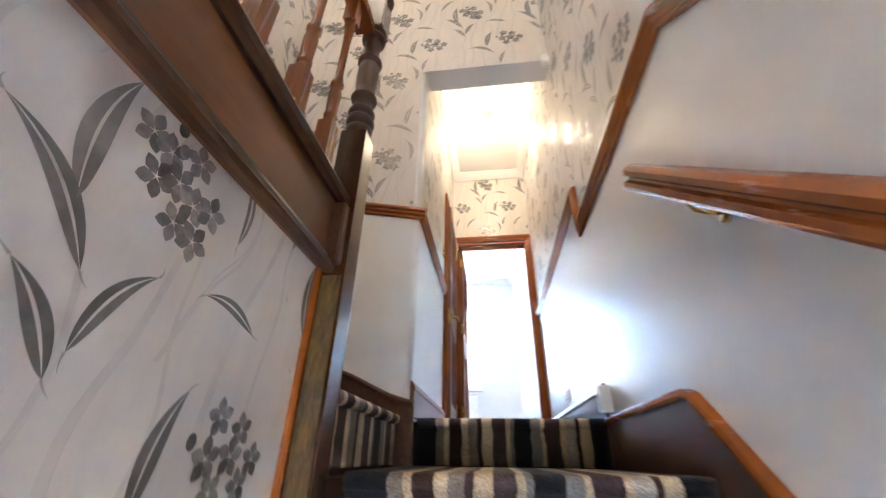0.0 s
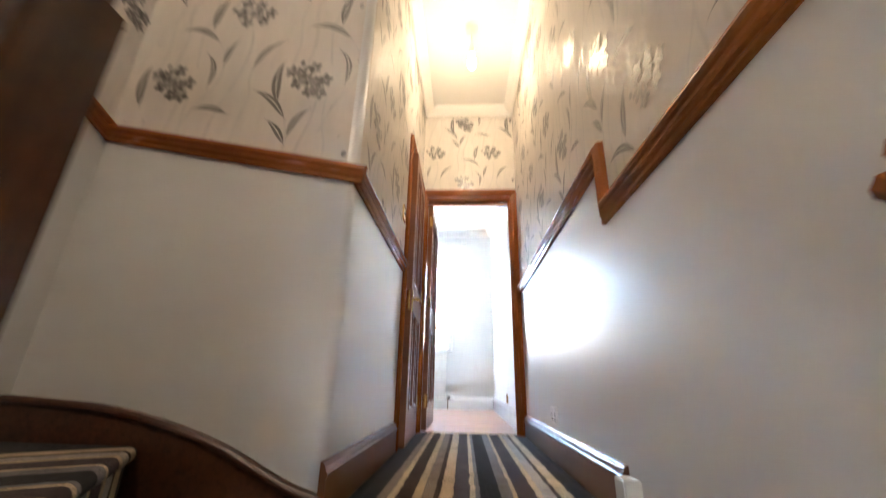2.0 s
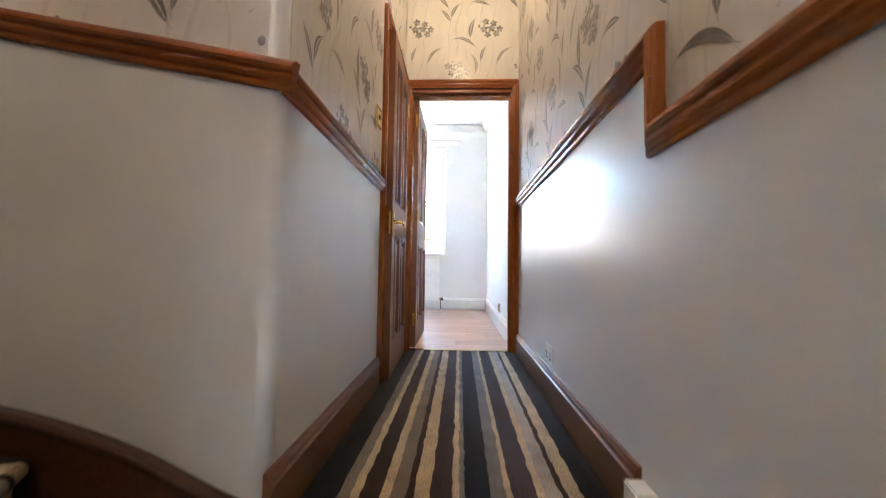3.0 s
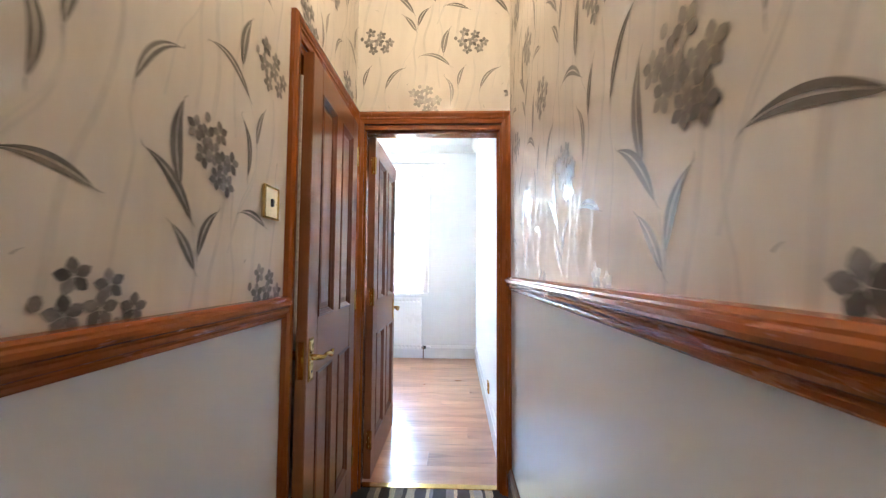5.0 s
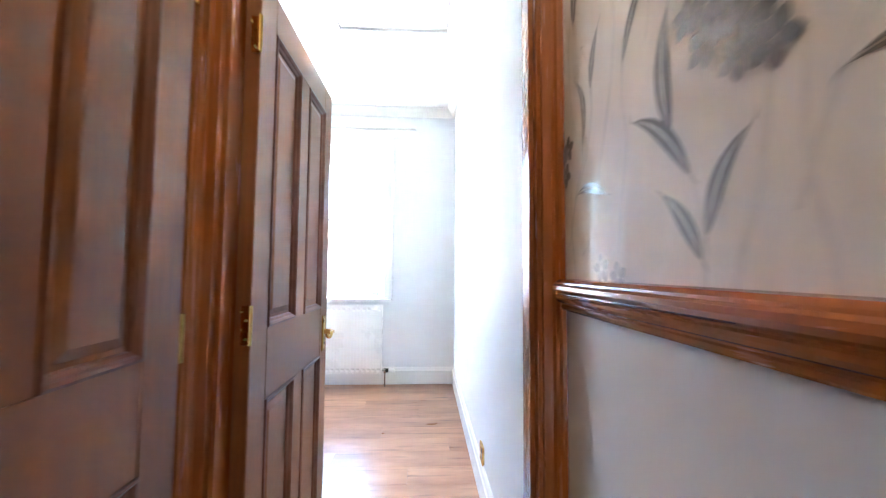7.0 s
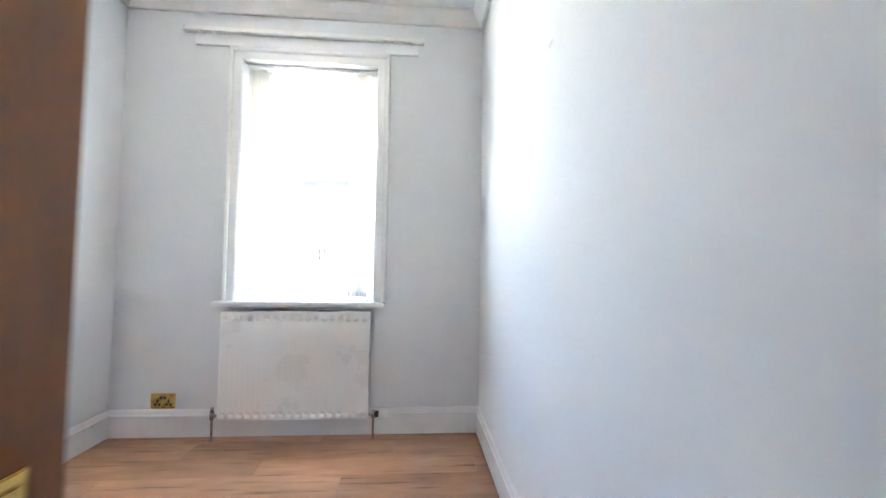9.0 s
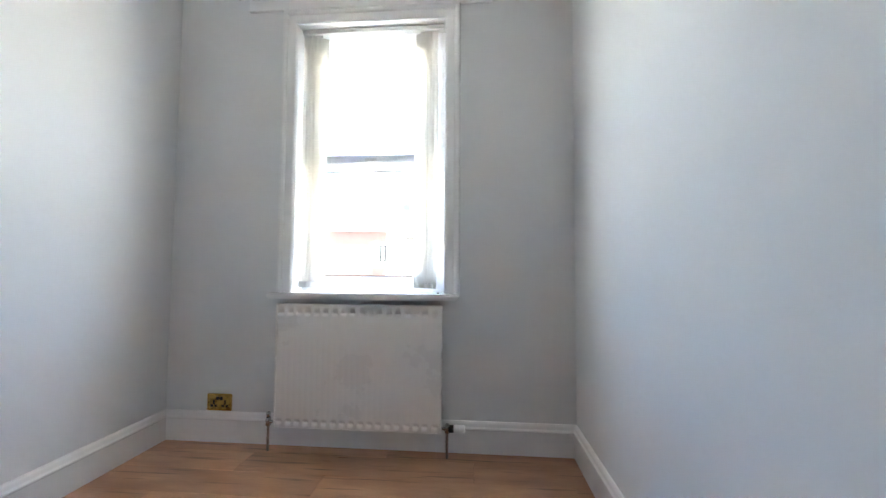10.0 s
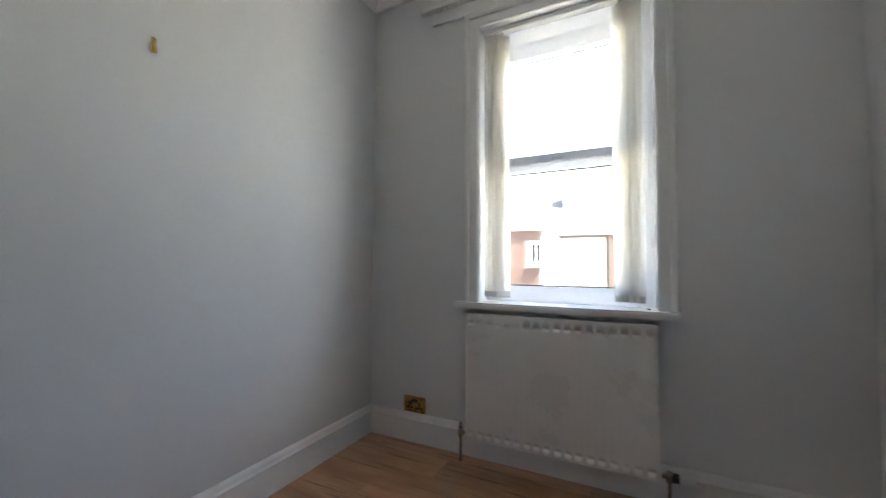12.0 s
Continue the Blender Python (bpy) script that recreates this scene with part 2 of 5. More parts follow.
def carpet_mat(name, around_newel):
    m = bpy.data.materials.new(name)
    m.use_nodes = True
    N, L = m.node_tree.nodes, m.node_tree.links
    p = N["Principled BSDF"]
    p.inputs["Roughness"].default_value = 0.95
    p.inputs["Specular IOR Level"].default_value = 0.15
    p.inputs["Sheen Weight"].default_value = 0.10
    p.inputs["Sheen Roughness"].default_value = 0.5
    tc, sx = N.new("ShaderNodeTexCoord"), N.new("ShaderNodeSeparateXYZ")
    wob = N.new("ShaderNodeTexNoise")
    wob.inputs["Scale"].default_value, wob.inputs["Detail"].default_value = 14, 3
    wm = N.new("ShaderNodeMath")
    wm.operation = 'MULTIPLY_ADD'
    wm.inputs[1].default_value = 0.022
    L.new(tc.outputs["Object"], wob.inputs["Vector"])
    L.new(wob.outputs["Fac"], wm.inputs[0])
    if around_newel:
        sub, sc, ln = N.new("ShaderNodeVectorMath"), N.new("ShaderNodeVectorMath"), N.new("ShaderNodeVectorMath")
        sub.operation, sc.operation, ln.operation = 'SUBTRACT', 'MULTIPLY', 'LENGTH'
        sub.inputs[1].default_value = (NEWEL[0], NEWEL[1], 0)
        sc.inputs[1].default_value = (1, 1, 0)
        L.new(tc.outputs["Object"], sub.inputs[0])
        L.new(sub.outputs[0], sc.inputs[0])
        L.new(sc.outputs[0], ln.inputs[0])
        L.new(ln.outputs["Value"], wm.inputs[2])
        lo, hi = 0.05, 1.10
    else:
        L.new(tc.outputs["Object"], sx.inputs[0])
        L.new(sx.outputs[0], wm.inputs[2])
        lo, hi = -0.415, 0.41
    mr = N.new("ShaderNodeMapRange")
    mr.inputs["From Min"].default_value, mr.inputs["From Max"].default_value = lo, hi
    L.new(wm.outputs[0], mr.inputs["Value"])
    ramp = N.new("ShaderNodeValToRGB")
    ramp.color_ramp.interpolation = 'CONSTANT'
    total, run = sum(w for w, _ in STRIPES), 0
    els = ramp.color_ramp.elements
    els.remove(els[1])
    for i, (w, c) in enumerate(STRIPES):
        e = els[0] if i == 0 else els.new(run / total)
        e.color = (*c, 1)
        run += w
    L.new(mr.outputs[0], ramp.inputs[0])
    pile = N.new("ShaderNodeTexNoise")
    pile.inputs["Scale"].default_value, pile.inputs["Detail"].default_value = 230, 2
    L.new(tc.outputs["Object"], pile.inputs["Vector"])
    big = N.new("ShaderNodeTexNoise")
    big.inputs["Scale"].default_value, big.inputs["Detail"].default_value = 9, 5
    L.new(tc.outputs["Object"], big.inputs["Vector"])
    col = ramp.outputs[0]
    for n, lo2, hi2 in ((pile, 0.6, 1.75), (big, 0.75, 1.25)):
        r = N.new("ShaderNodeMapRange")
        r.inputs["From Min"].default_value, r.inputs["From Max"].default_value = 0.3, 0.7
        r.inputs["To Min"].default_value, r.inputs["To Max"].default_value = lo2, hi2
        mx = N.new("ShaderNodeMix")
        mx.data_type, mx.blend_type = 'RGBA', 'MULTIPLY'
        mx.inputs["Factor"].default_value = 1
        L.new(n.outputs["Fac"], r.inputs["Value"])
        L.new(col, mx.inputs["A"])
        L.new(r.outputs[0], mx.inputs["B"])
        col = mx.outputs["Result"]
    L.new(col, p.inputs["Base Color"])
    b = N.new("ShaderNodeBump")
    b.inputs["Strength"].default_value, b.inputs["Distance"].default_value = 0.9, 0.004
    L.new(pile.outputs["Fac"], b.inputs["Height"])
    L.new(b.outputs[0], p.inputs["Normal"])
    return m


CARPET, CARPET_TURN = carpet_mat("striped_carpet", False), carpet_mat("striped_carpet_winder", True)


# ---------------------------------------------------------------- mesh helpers
def link(name, bm, material, smooth=False):
    bmesh.ops.recalc_face_normals(bm, faces=bm.faces)
    me = bpy.data.meshes.new(name)
    bm.to_mesh(me)
    bm.free()
    me.materials.append(material)
    if smooth:
        me.polygons.foreach_set("use_smooth", [True] * len(me.polygons))
    return new(name, me)


def part(name, bm, material, parent, label="", smooth=False):
    ob = link(name, bm, material, smooth)
    ob.parent = parent
    if label:
        ob["label"] = label
    return ob


def struct(name, bm, material, label="", category="", smooth=False):
    return tagged(link(name, bm, material, smooth), label, category, kind="structure")


def thing(name, m, label, category, group="", kind=""):
    ob = new(name)
    ob.empty_display_size = 0.1
    ob.matrix_basis = m
    return tagged(ob, label, category, group, kind)


def box(x0, x1, y0, y1, z0, z1, bevel=0.0, bm=None, seg=2):
    own = bmesh.new()
    bmesh.ops.create_cube(own, size=1)
    for v in own.verts:
        v.co = Vector(((x0 + x1) / 2 + v.co.x * (x1 - x0), (y0 + y1) / 2 + v.co.y * (y1 - y0), (z0 + z1) / 2 + v.co.z * (z1 - z0)))
    if bevel:
        bmesh.ops.bevel(own, geom=own.edges[:], offset=bevel, segments=seg, affect='EDGES')
    return merge(bm, own)


def merge(bm, own):
    if bm is None:
        return own
    me = bpy.data.meshes.new("tmp")
    own.to_mesh(me)
    own.free()
    bm.from_mesh(me)
    bpy.data.meshes.remove(me)
    return bm


def prism(points, direction, bm=None, bevel=0.0):
    """Solid from a flat polygon of 3D points, thickened along direction."""
    own = bmesh.new()
    d = Vector(direction)
    a = [own.verts.new(Vector(p)) for p in points]
    b = [own.verts.new(Vector(p) + d) for p in points]
    own.faces.new(a)
    own.faces.new(b[::-1])
    for i in range(len(a)):
        j = (i + 1) % len(a)
        own.faces.new((a[j], a[i], b[i], b[j]))
    if bevel:
        bmesh.ops.bevel(own, geom=own.edges[:], offset=bevel, segments=2, affect='EDGES')
    return merge(bm, own)


def sweep(path, out, profile, bm=None, closed=False):
    """A moulding along a path that lies in a wall plane; profile pairs: out from the wall, sideways to the left of the path seen from the room."""
    own = bmesh.new()
    out = Vector(out).normalized()
    P = [Vector(p) for p in path]
    n = len(P)
    rings = []
    for i in range(n):
        d0 = (P[i] - P[i - 1]).normalized() if (i > 0 or closed) else None
        d1 = (P[(i + 1) % n] - P[i]).normalized() if (i < n - 1 or closed) else None
        d0, d1 = d0 or d1, d1 or d0
        s0, s1 = out.cross(d0), out.cross(d1)
        s = s0 + s1
        s = s / max(0.15, s.dot(s0))
        rings.append([own.verts.new(P[i] + out * u + s * v) for u, v in profile])
    k = len(profile)
    for i in range(n if closed else n - 1):
        a, b = rings[i], rings[(i + 1) % n]
        for j in range(k):
            own.faces.new((a[j], a[(j + 1) % k], b[(j + 1) % k], b[j]))
    if not closed:
        own.faces.new(rings[0])
        own.faces.new(rings[-1][::-1])
    return merge(bm, own)


def lathe(profile, steps=20, bm=None, centre=(0, 0, 0), axis='z', squash=1.0):
    """Turned solid: pairs of radius and height."""
    own = bmesh.new()
    rings = []
    for r, h in profile:
        ring = []
        for i in range(steps):
            a = 2 * math.pi * i / steps
            x, y = r * math.cos(a), r * math.sin(a) * squash
            co = {'z': (x, y, h), 'y': (x, h, y), 'x': (h, x, y)}[axis]
            ring.append(own.verts.new(Vector(co) + Vector(centre)))
        rings.append(ring)
    for a, b in zip(rings, rings[1:]):
        for i in range(steps):
            own.faces.new((a[i], a[(i + 1) % steps], b[(i + 1) % steps], b[i]))
    own.faces.new(rings[0][::-1])
    own.faces.new(rings[-1])
    return merge(bm, own)


def tube(points, r, bm=None, steps=10):
    """A round bar along points."""
    own = bmesh.new()
    P = [Vector(p) for p in points]
    rings = []
    for i, p in enumerate(P):
        d = (P[min(i + 1, len(P) - 1)] - P[max(i - 1, 0)]).normalized()
        a = d.cross(Vector((0.31, 0.17, 0.93)))
        if a.length < 0.1:
            a = d.cross(Vector((1, 0, 0)))
        a.normalize()
        b = d.cross(a)
        rr = r[i] if isinstance(r, (list, tuple)) else r
        rings.append([own.verts.new(p + (a * math.cos(2 * math.pi * k / steps) + b * math.sin(2 * math.pi * k / steps)) * rr) for k in range(steps)])
    for a, b in zip(rings, rings[1:]):
        for k in range(steps):
            own.faces.new((a[k], a[(k + 1) % steps], b[(k + 1) % steps], b[k]))
    own.faces.new(rings[0][::-1])
    own.faces.new(rings[-1])
    return merge(bm, own)


def smooth_line(pts, n=8):
    """Catmull-Rom points through pts."""
    P = [Vector(p) for p in pts]
    P = [2 * P[0] - P[1]] + P + [2 * P[-1] - P[-2]]
    res = []
    for i in range(1, len(P) - 2):
        for k in range(n):
            t = k / n
            a, b, c, d = P[i - 1:i + 3]
            res.append(0.5 * ((2 * b) + (c - a) * t + (2 * a - 5 * b + 4 * c - d) * t * t + (3 * b - 3 * c + d - a) * t ** 3))
    res.append(P[-2])
    return res


# ---------------------------------------------------------------- sizes
XL, XR = -0.445, 0.42            # corridor walls
YB, YD = -0.03, 1.955             # stairwell back wall, end wall of the corridor
XS = -1.45                       # outer wall of the upper flight
CEIL, WELL = 2.97, 4.1           # corridor ceiling, stairwell ceiling
LAND = -0.19                     # half landing
RISE, GO = 0.19, 0.207
Y0 = -0.78                       # first nosing of the flight down
HALL = LAND - 13 * RISE
YF = -4.4                        # unseen front wall, set near for its daylight
RX0, RX1, RY0, RY1, RCEIL = -1.98, 0.40, 2.10, 5.04, 2.88   # bedroom

DADO = [(0, 0), (0.010, 0), (0.014, 0.004), (0.015, 0.010), (0.013, 0.013), (0.014, 0.016), (0.021, 0.019), (0.026, 0.025), (0.027, 0.031), (0.024, 0.034), (0.025, 0.037), (0.032, 0.041), (0.036, 0.048), (0.035, 0.056), (0.029, 0.060), (0.028, 0.064), (0.020, 0.070), (0, 0.072)]
ARCH = [(0, 0.0), (0.012, 0.0), (0.014, 0.010), (0.016, 0.020), (0.021, 0.026), (0.021, 0.034), (0.025, 0.040), (0.028, 0.052), (0.026, 0.062), (0.018, 0.068), (0, 0.068)]
SKIRT = [(0, 0), (0.019, 0), (0.019, 0.105), (0.023, 0.108), (0.023, 0.118), (0.018, 0.124), (0.015, 0.135), (0.008, 0.146), (0, 0.148)]
SKIRT_R = [(0, 0), (0.018, 0), (0.018, 0.125), (0.022, 0.128), (0.022, 0.136), (0.016, 0.145), (0.012, 0.160), (0.006, 0.170), (0, 0.172)]
CAPM = [(0, -0.012), (0.026, -0.012), (0.032, -0.004), (0.032, 0.004), (0.026, 0.012), (0, 0.012)]

# ---------------------------------------------------------------- corridor and stairwell shell
floor = struct("floor", box(XL - 0.1, XR + 0.1, 0.075, YD + 0.05, -0.6, -0.014), UNDER, "timber corridor floor under the carpet", "floor")

# side wall that runs from the hall up the stairs and along the corridor
wall_east = struct("wall_east", box(XR, XR + 0.14, YF, YD, HALL - 0.2, WELL), PAINT, "satin white lower wall beside stairs and corridor", "wall")

# left wall of the corridor, with the side door's opening
SDY0, SDY1, SDH = 1.170, 1.866, 1.97
bm = box(XL - 0.12, XL, YB + 0.12, SDY0, 0, CEIL)
box(XL - 0.12, XL, SDY1, YD, 0, CEIL, bm=bm)
box(XL - 0.12, XL, SDY0, SDY1, SDH + 0.03, CEIL, bm=bm)
wall_west = struct("wall_west", bm, PAINT, "white corridor wall with a door opening", "wall")

# back wall of the stairwell with the rounded corner into the corridor
R = 0.035
pts = [(XS - 0.2, YB, HALL), (XL - R, YB, HALL)]
for i in range(1, 9):
    a = math.pi / 2 * i / 8
    pts.append((XL - R + R * math.sin(a), YB + R - R * math.cos(a), HALL))
pts += [(XL, YB + 0.12, HALL), (XS - 0.2, YB + 0.12, HALL)]
bm = prism(pts, (0, 0, WELL - HALL))
box(XL, XR, YB, 0.14, 2.318, WELL, bm=bm)
wall_north = struct("wall_north", bm, PAINT, "white stairwell wall with an opening to the corridor", "wall")
for f in wall_north.data.polygons:
    f.use_smooth = abs(f.normal.z) < 0.1 and f.area < 0.08

wall_end = bmesh.new()
DX0, DX1, DH = -0.398, 0.360, 1.967
box(RX0 - 0.12, DX0 - 0.03, YD, RY0, -0.1, 3.1, bm=wall_end)
box(DX1 + 0.03, XR + 0.14, YD, RY0, -0.1, 3.1, bm=wall_end)
box(DX0 - 0.03, DX1 + 0.03, YD, RY0, DH + 0.03, 3.1, bm=wall_end)
wall_end = struct("wall_end", wall_end, ROOM_PAINT, "wall with the bedroom door opening", "wall")

struct("wall_stair_west", box(XS - 0.14, XS, YF, YB, HALL - 0.2, WELL), PAINT, "white wall beside the upper flight", "wall")
struct("ceiling_corridor", box(XL - 0.12, XR + 0.1, 0.10, YD, CEIL, CEIL + 0.1), CEIL_PAINT, "white corridor ceiling", "ceiling")
struct("ceiling_stairwell", box(XS - 0.14, XR + 0.14, YF, YB + 0.12, WELL, WELL + 0.1), CEIL_PAINT, "white stairwell ceiling", "ceiling")
struct("floor_hall", box(XS - 0.14, XR + 0.14, YF, YB, HALL - 0.15, HALL), HALLFLOOR, "brown hall floor", "floor")
# unseen front wall; its unglazed opening is added to bring daylight into the stairwell
bm = box(XS - 0.14, -0.45, YF - 0.2, YF, HALL - 0.2, WELL)
box(0.37, XR + 0.14, YF - 0.2, YF, HALL - 0.2, WELL, bm=bm)
box(-0.45, 0.37, YF - 0.2, YF, -0.15, WELL, bm=bm)
box(-0.45, 0.37, YF - 0.2, YF, HALL - 0.2, HALL + 0.85, bm=bm)
struct("wall_front", bm, PAINT, "unseen front wall with an added opening for daylight", "wall")
# closet behind the side door
bm = box(XL - 1.0, XL - 0.9, 1.0, YD, 0, 2.6)
box(XL - 1.0, XL - 0.12, 0.95, 1.05, 0, 2.6, bm=bm)
box(XL - 1.0, XL - 0.12, 1.0, YD, 2.5, 2.6, bm=bm)
box(XL - 1.0, XL - 0.12, 1.0, YD, -0.1, 0.0, bm=bm)
struct("wall_closet", bm, PAINT, "plain walls of the closet behind the side door", "wall")


# ---------------------------------------------------------------- wallpaper
# two sprays repeat on the paper. Leaves from the middle of the flower head: foot, tip, width, bend, curl of the tip
LEAVES = (((-.158, -.066, -.120, .088, .034, .08, -.4), (-.118, -.137, -.289, -.077, .024, -.16, .5), (-.076, -.251, -.038, -.138, .022, .08, 0), (.046, -.270, .157, -.146, .022, .14, .9), (-.117, -.351, -.153, -.198, .022, -.16, -1.2)),
          ((-.098, -.096, -.097, .088, .036, .09, -.4), (-.061, -.162, -.192, -.043, .028, -.10, -.9), (-.038, -.240, .030, -.128, .026, .12, .9), (-.046, -.268, -.121, -.173, .026, -.07, 0), (.250, -.140, .114, -.118, .022, -.11, .5)))
FLOWERS = (((-.039, .059), (.021, .045), (-.050, .002), (-.024, -.042), (.006, .006), (.042, -.036), (.068, .002)),
           ((-.060, .041), (-.026, .034), (.024, .056), (-.032, -.012), (.002, .004), (.036, -.012), (.072, -.002), (.016, -.052), (.056, -.060)))
BUDS = (((-.089, .023),), ((-.024, .078), (-.010, .050)))
# stems: layer, width, bend points
STEMS = ((("sheen", .0016, ((-.122, -.138), (-.082, -.200), (-.072, -.270), (-.092, -.350), (-.140, -.420), (-.185, -.520))), ("stem", .0030, ((-.080, -.245), (-.074, -.300), (-.096, -.372), (-.150, -.450), (-.195, -.560))),
          ("stem", .0060, ((.010, -.080), (.018, -.190), (-.012, -.330), (-.062, -.470), (-.085, -.640))), ("stem", .0036, ((.050, -.265), (.040, -.320), (.052, -.400), (.030, -.520), (.012, -.640)))),
         (("stem", .0044, ((-.062, -.160), (-.046, -.230), (-.046, -.300), (-.060, -.380), (-.050, -.500), (-.072, -.640))), ("sheen", .0016, ((-.040, -.240), (-.043, -.300), (-.072, -.380), (-.118, -.460), (-.150, -.600))),
          ("stem", .0066, ((.050, -.085), (.032, -.190), (-.004, -.320), (.012, -.470), (-.016, -.640))), ("stem", .0034, ((.085, -.060), (.080, -.180), (.100, -.300), (.072, -.440), (.086, -.600)))))


def motif(kind, rng):
    """Flat polygons of one flower head with its leaves and stems: (layer, points)."""
    polys = []
    for fx, fz in FLOWERS[kind]:
        r = 0.027 + 0.004 * rng.random()
        turn = rng.random() * 6.28
        for k in range(5):
            a = turn + k * 1.2566
            ca, sa = math.cos(a), math.sin(a)
            w = r * 0.36
            shape = ((0.06, 0), (0.3, 0.62), (0.58, 1.0), (0.85, 0.66), (1.06, 0), (0.85, -0.66), (0.58, -1.0), (0.3, -0.62))
            polys.append(("petal", [(fx + r * u * ca - w * v * sa, fz + r * u * sa + w * v * ca) for u, v in shape]))
    for bx, bz in BUDS[kind]:
        polys.append(("petal", [(bx + .010 * math.cos(a * 0.785), bz + .012 * math.sin(a * 0.785)) for a in range(8)]))
    for x0, z0, x1, z1, w, bend, curl in LEAVES[kind]:
        d = Vector((x1 - x0, z1 - z0))
        ln, d = d.length, d.normalized()
        s = Vector((-d.y, d.x))
        mid = lambda t: Vector((x0, z0)) + d * ln * t + s * (bend * ln * 4 * t * (1 - t) * (0.8 + 0.4 * t))
        half = lambda t: w * 0.5 * (math.sin(math.pi * t ** 0.85) ** 0.9 if 0 < t < 1 else 0)
        rib = lambda t: min(half(t) * 0.6, 0.0020 * math.sin(math.pi * t))
        steps = [k / 12 for k in range(13)]
        for side in (-1, 1):
            inner = [mid(t) + s * side * rib(t) for t in steps]
            outer = [mid(t) + s * side * max(half(t), rib(t) + 1e-5) for t in steps[1:-1]]
            q = inner + outer[::-1]
            polys.append(("leaf", [tuple(v) for v in (q if side > 0 else q[::-1])]))
        # thin stalk at the foot and a curled end at the tip
        for p, way, length, wide in ((mid(0), (mid(0) - mid(0.06)).normalized(), 0.020, 0.0016), (mid(1), (mid(1) - mid(0.94)).normalized(), 0.017, 0.0018)):
            turn = curl if p == mid(1) else 0.3
            pts = [p]
            for k in range(5):
                a = turn * (k + 1) / 3
                pts.append(pts[-1] + Vector((way.x * math.cos(a) - way.y * math.sin(a), way.x * math.sin(a) + way.y * math.cos(a))) * length / 5)
            for k in range(5):
                e = (pts[k + 1] - pts[k]).normalized()
                n0 = Vector((-e.y, e.x)) * wide * (1 - k / 6)
                n1 = Vector((-e.y, e.x)) * wide * (1 - (k + 1) / 6)
                polys.append(("twig", [tuple(pts[k] - n0), tuple(pts[k + 1] - n1), tuple(pts[k + 1] + n1), tuple(pts[k] + n0)]))
    # broad grey stems sweeping down from the head, each with a pale raised line
    for layer, w, line in STEMS[kind]:
        line = smooth_line([(x, z, 0) for x, z in line], 5)
        for k, (a, b) in enumerate(zip(line, line[1:])):
            w0, w1 = w * (0.7 + 0.5 * k / len(line)), w * (0.7 + 0.5 * (k + 1) / len(line))
            polys.append((layer, [(a.x - w0, a.y), (b.x - w1, b.y), (b.x + w1, b.y), (a.x + w0, a.y)]))
            if layer == "stem":
                polys.append(("sheen", [(a.x + w0, a.y), (b.x + w1, b.y), (b.x + w1 + .0018, b.y), (a.x + w0 + .0018, a.y)]))
    return polys


MOTIFS = [motif(k % 2, random.Random(40 + k)) for k in range(4)]


def papered(wall, name, origin, along, out, outline, inside, u0, u1, z0, z1, shift=(0.0, 0.0), cell=(0.53, 0.67)):
    """Wallpaper on a wall: a thin sheet and its printed pattern, cut to the region. Place on the sheet: origin + along * u, height z."""
    along, out, origin = Vector(along), Vector(out), Vector(origin)
    at = lambda u, z, h: origin + along * u + Vector((0, 0, z)) + out * h
    sheet = part("wallpaper", prism([at(u, z, 0.0) for u, z in outline], out * 0.0015), PAPER, wall, "cream wallpaper with grey flowers")
    layers = {"petal": ([], []), "leaf": ([], []), "stem": ([], []), "sheen": ([], []), "twig": ([], [])}
    height = {"petal": 0.0030, "leaf": 0.0026, "stem": 0.0017, "sheen": 0.0018, "twig": 0.0023}
    for i in range(math.floor((u0 - shift[0]) / cell[0]) - 1, math.ceil((u1 - shift[0]) / cell[0]) + 2):
        for j in range(math.floor((z0 - shift[1]) / cell[1]) - 1, math.ceil((z1 - shift[1]) / cell[1]) + 2):
            for kind in (0, 1):
                cx, cz = shift[0] + (i + kind * 0.5) * cell[0], shift[1] + (j + kind * 0.5) * cell[1]
                for n, (layer, pts) in enumerate(MOTIFS[kind]):
                    q = [(cx + x * cell[0] / 0.53, cz + z * cell[1] / 0.67) for x, z in pts]
                    if all(inside(u, z) for u, z in q):
                        vs, fs = layers[layer]
                        fs.append(tuple(range(len(vs), len(vs) + len(q))))
                        vs.extend(at(u, z, height[layer] + (0.00002 * (n % 64) if layer == "petal" else 0.000004 * (n % 24))) for u, z in q)
    for layer, material, label in (("petal", PETAL, "grey printed flower heads"), ("leaf", LEAF, "grey printed leaves"), ("stem", STEM, "grey printed stems"), ("sheen", SHEEN, "pale raised lines"), ("twig", TWIG, "thin grey leaf stalks")):
        vs, fs = layers[layer]
        me = bpy.data.meshes.new("pattern")
        me.from_pydata([tuple(v) for v in vs], [], fs)
        me.materials.append(material)
        ob = new("flower_pattern" if layer == "petal" else layer + "_pattern", me)
        ob.parent = sheet
        tagged(ob, label, kind="stuff")


DL = 1.02        # underside of the dado on the left of the corridor
DR = 1.076       # on the right
DS = 0.868       # along the half landing
YBEND = -1.13
SL = 0.92        # slope of the flights


def east_dado(y):
    if y > -0.05:
        return DR
    if y > YBEND:
        return DS
    return DS - (YBEND - y) * SL


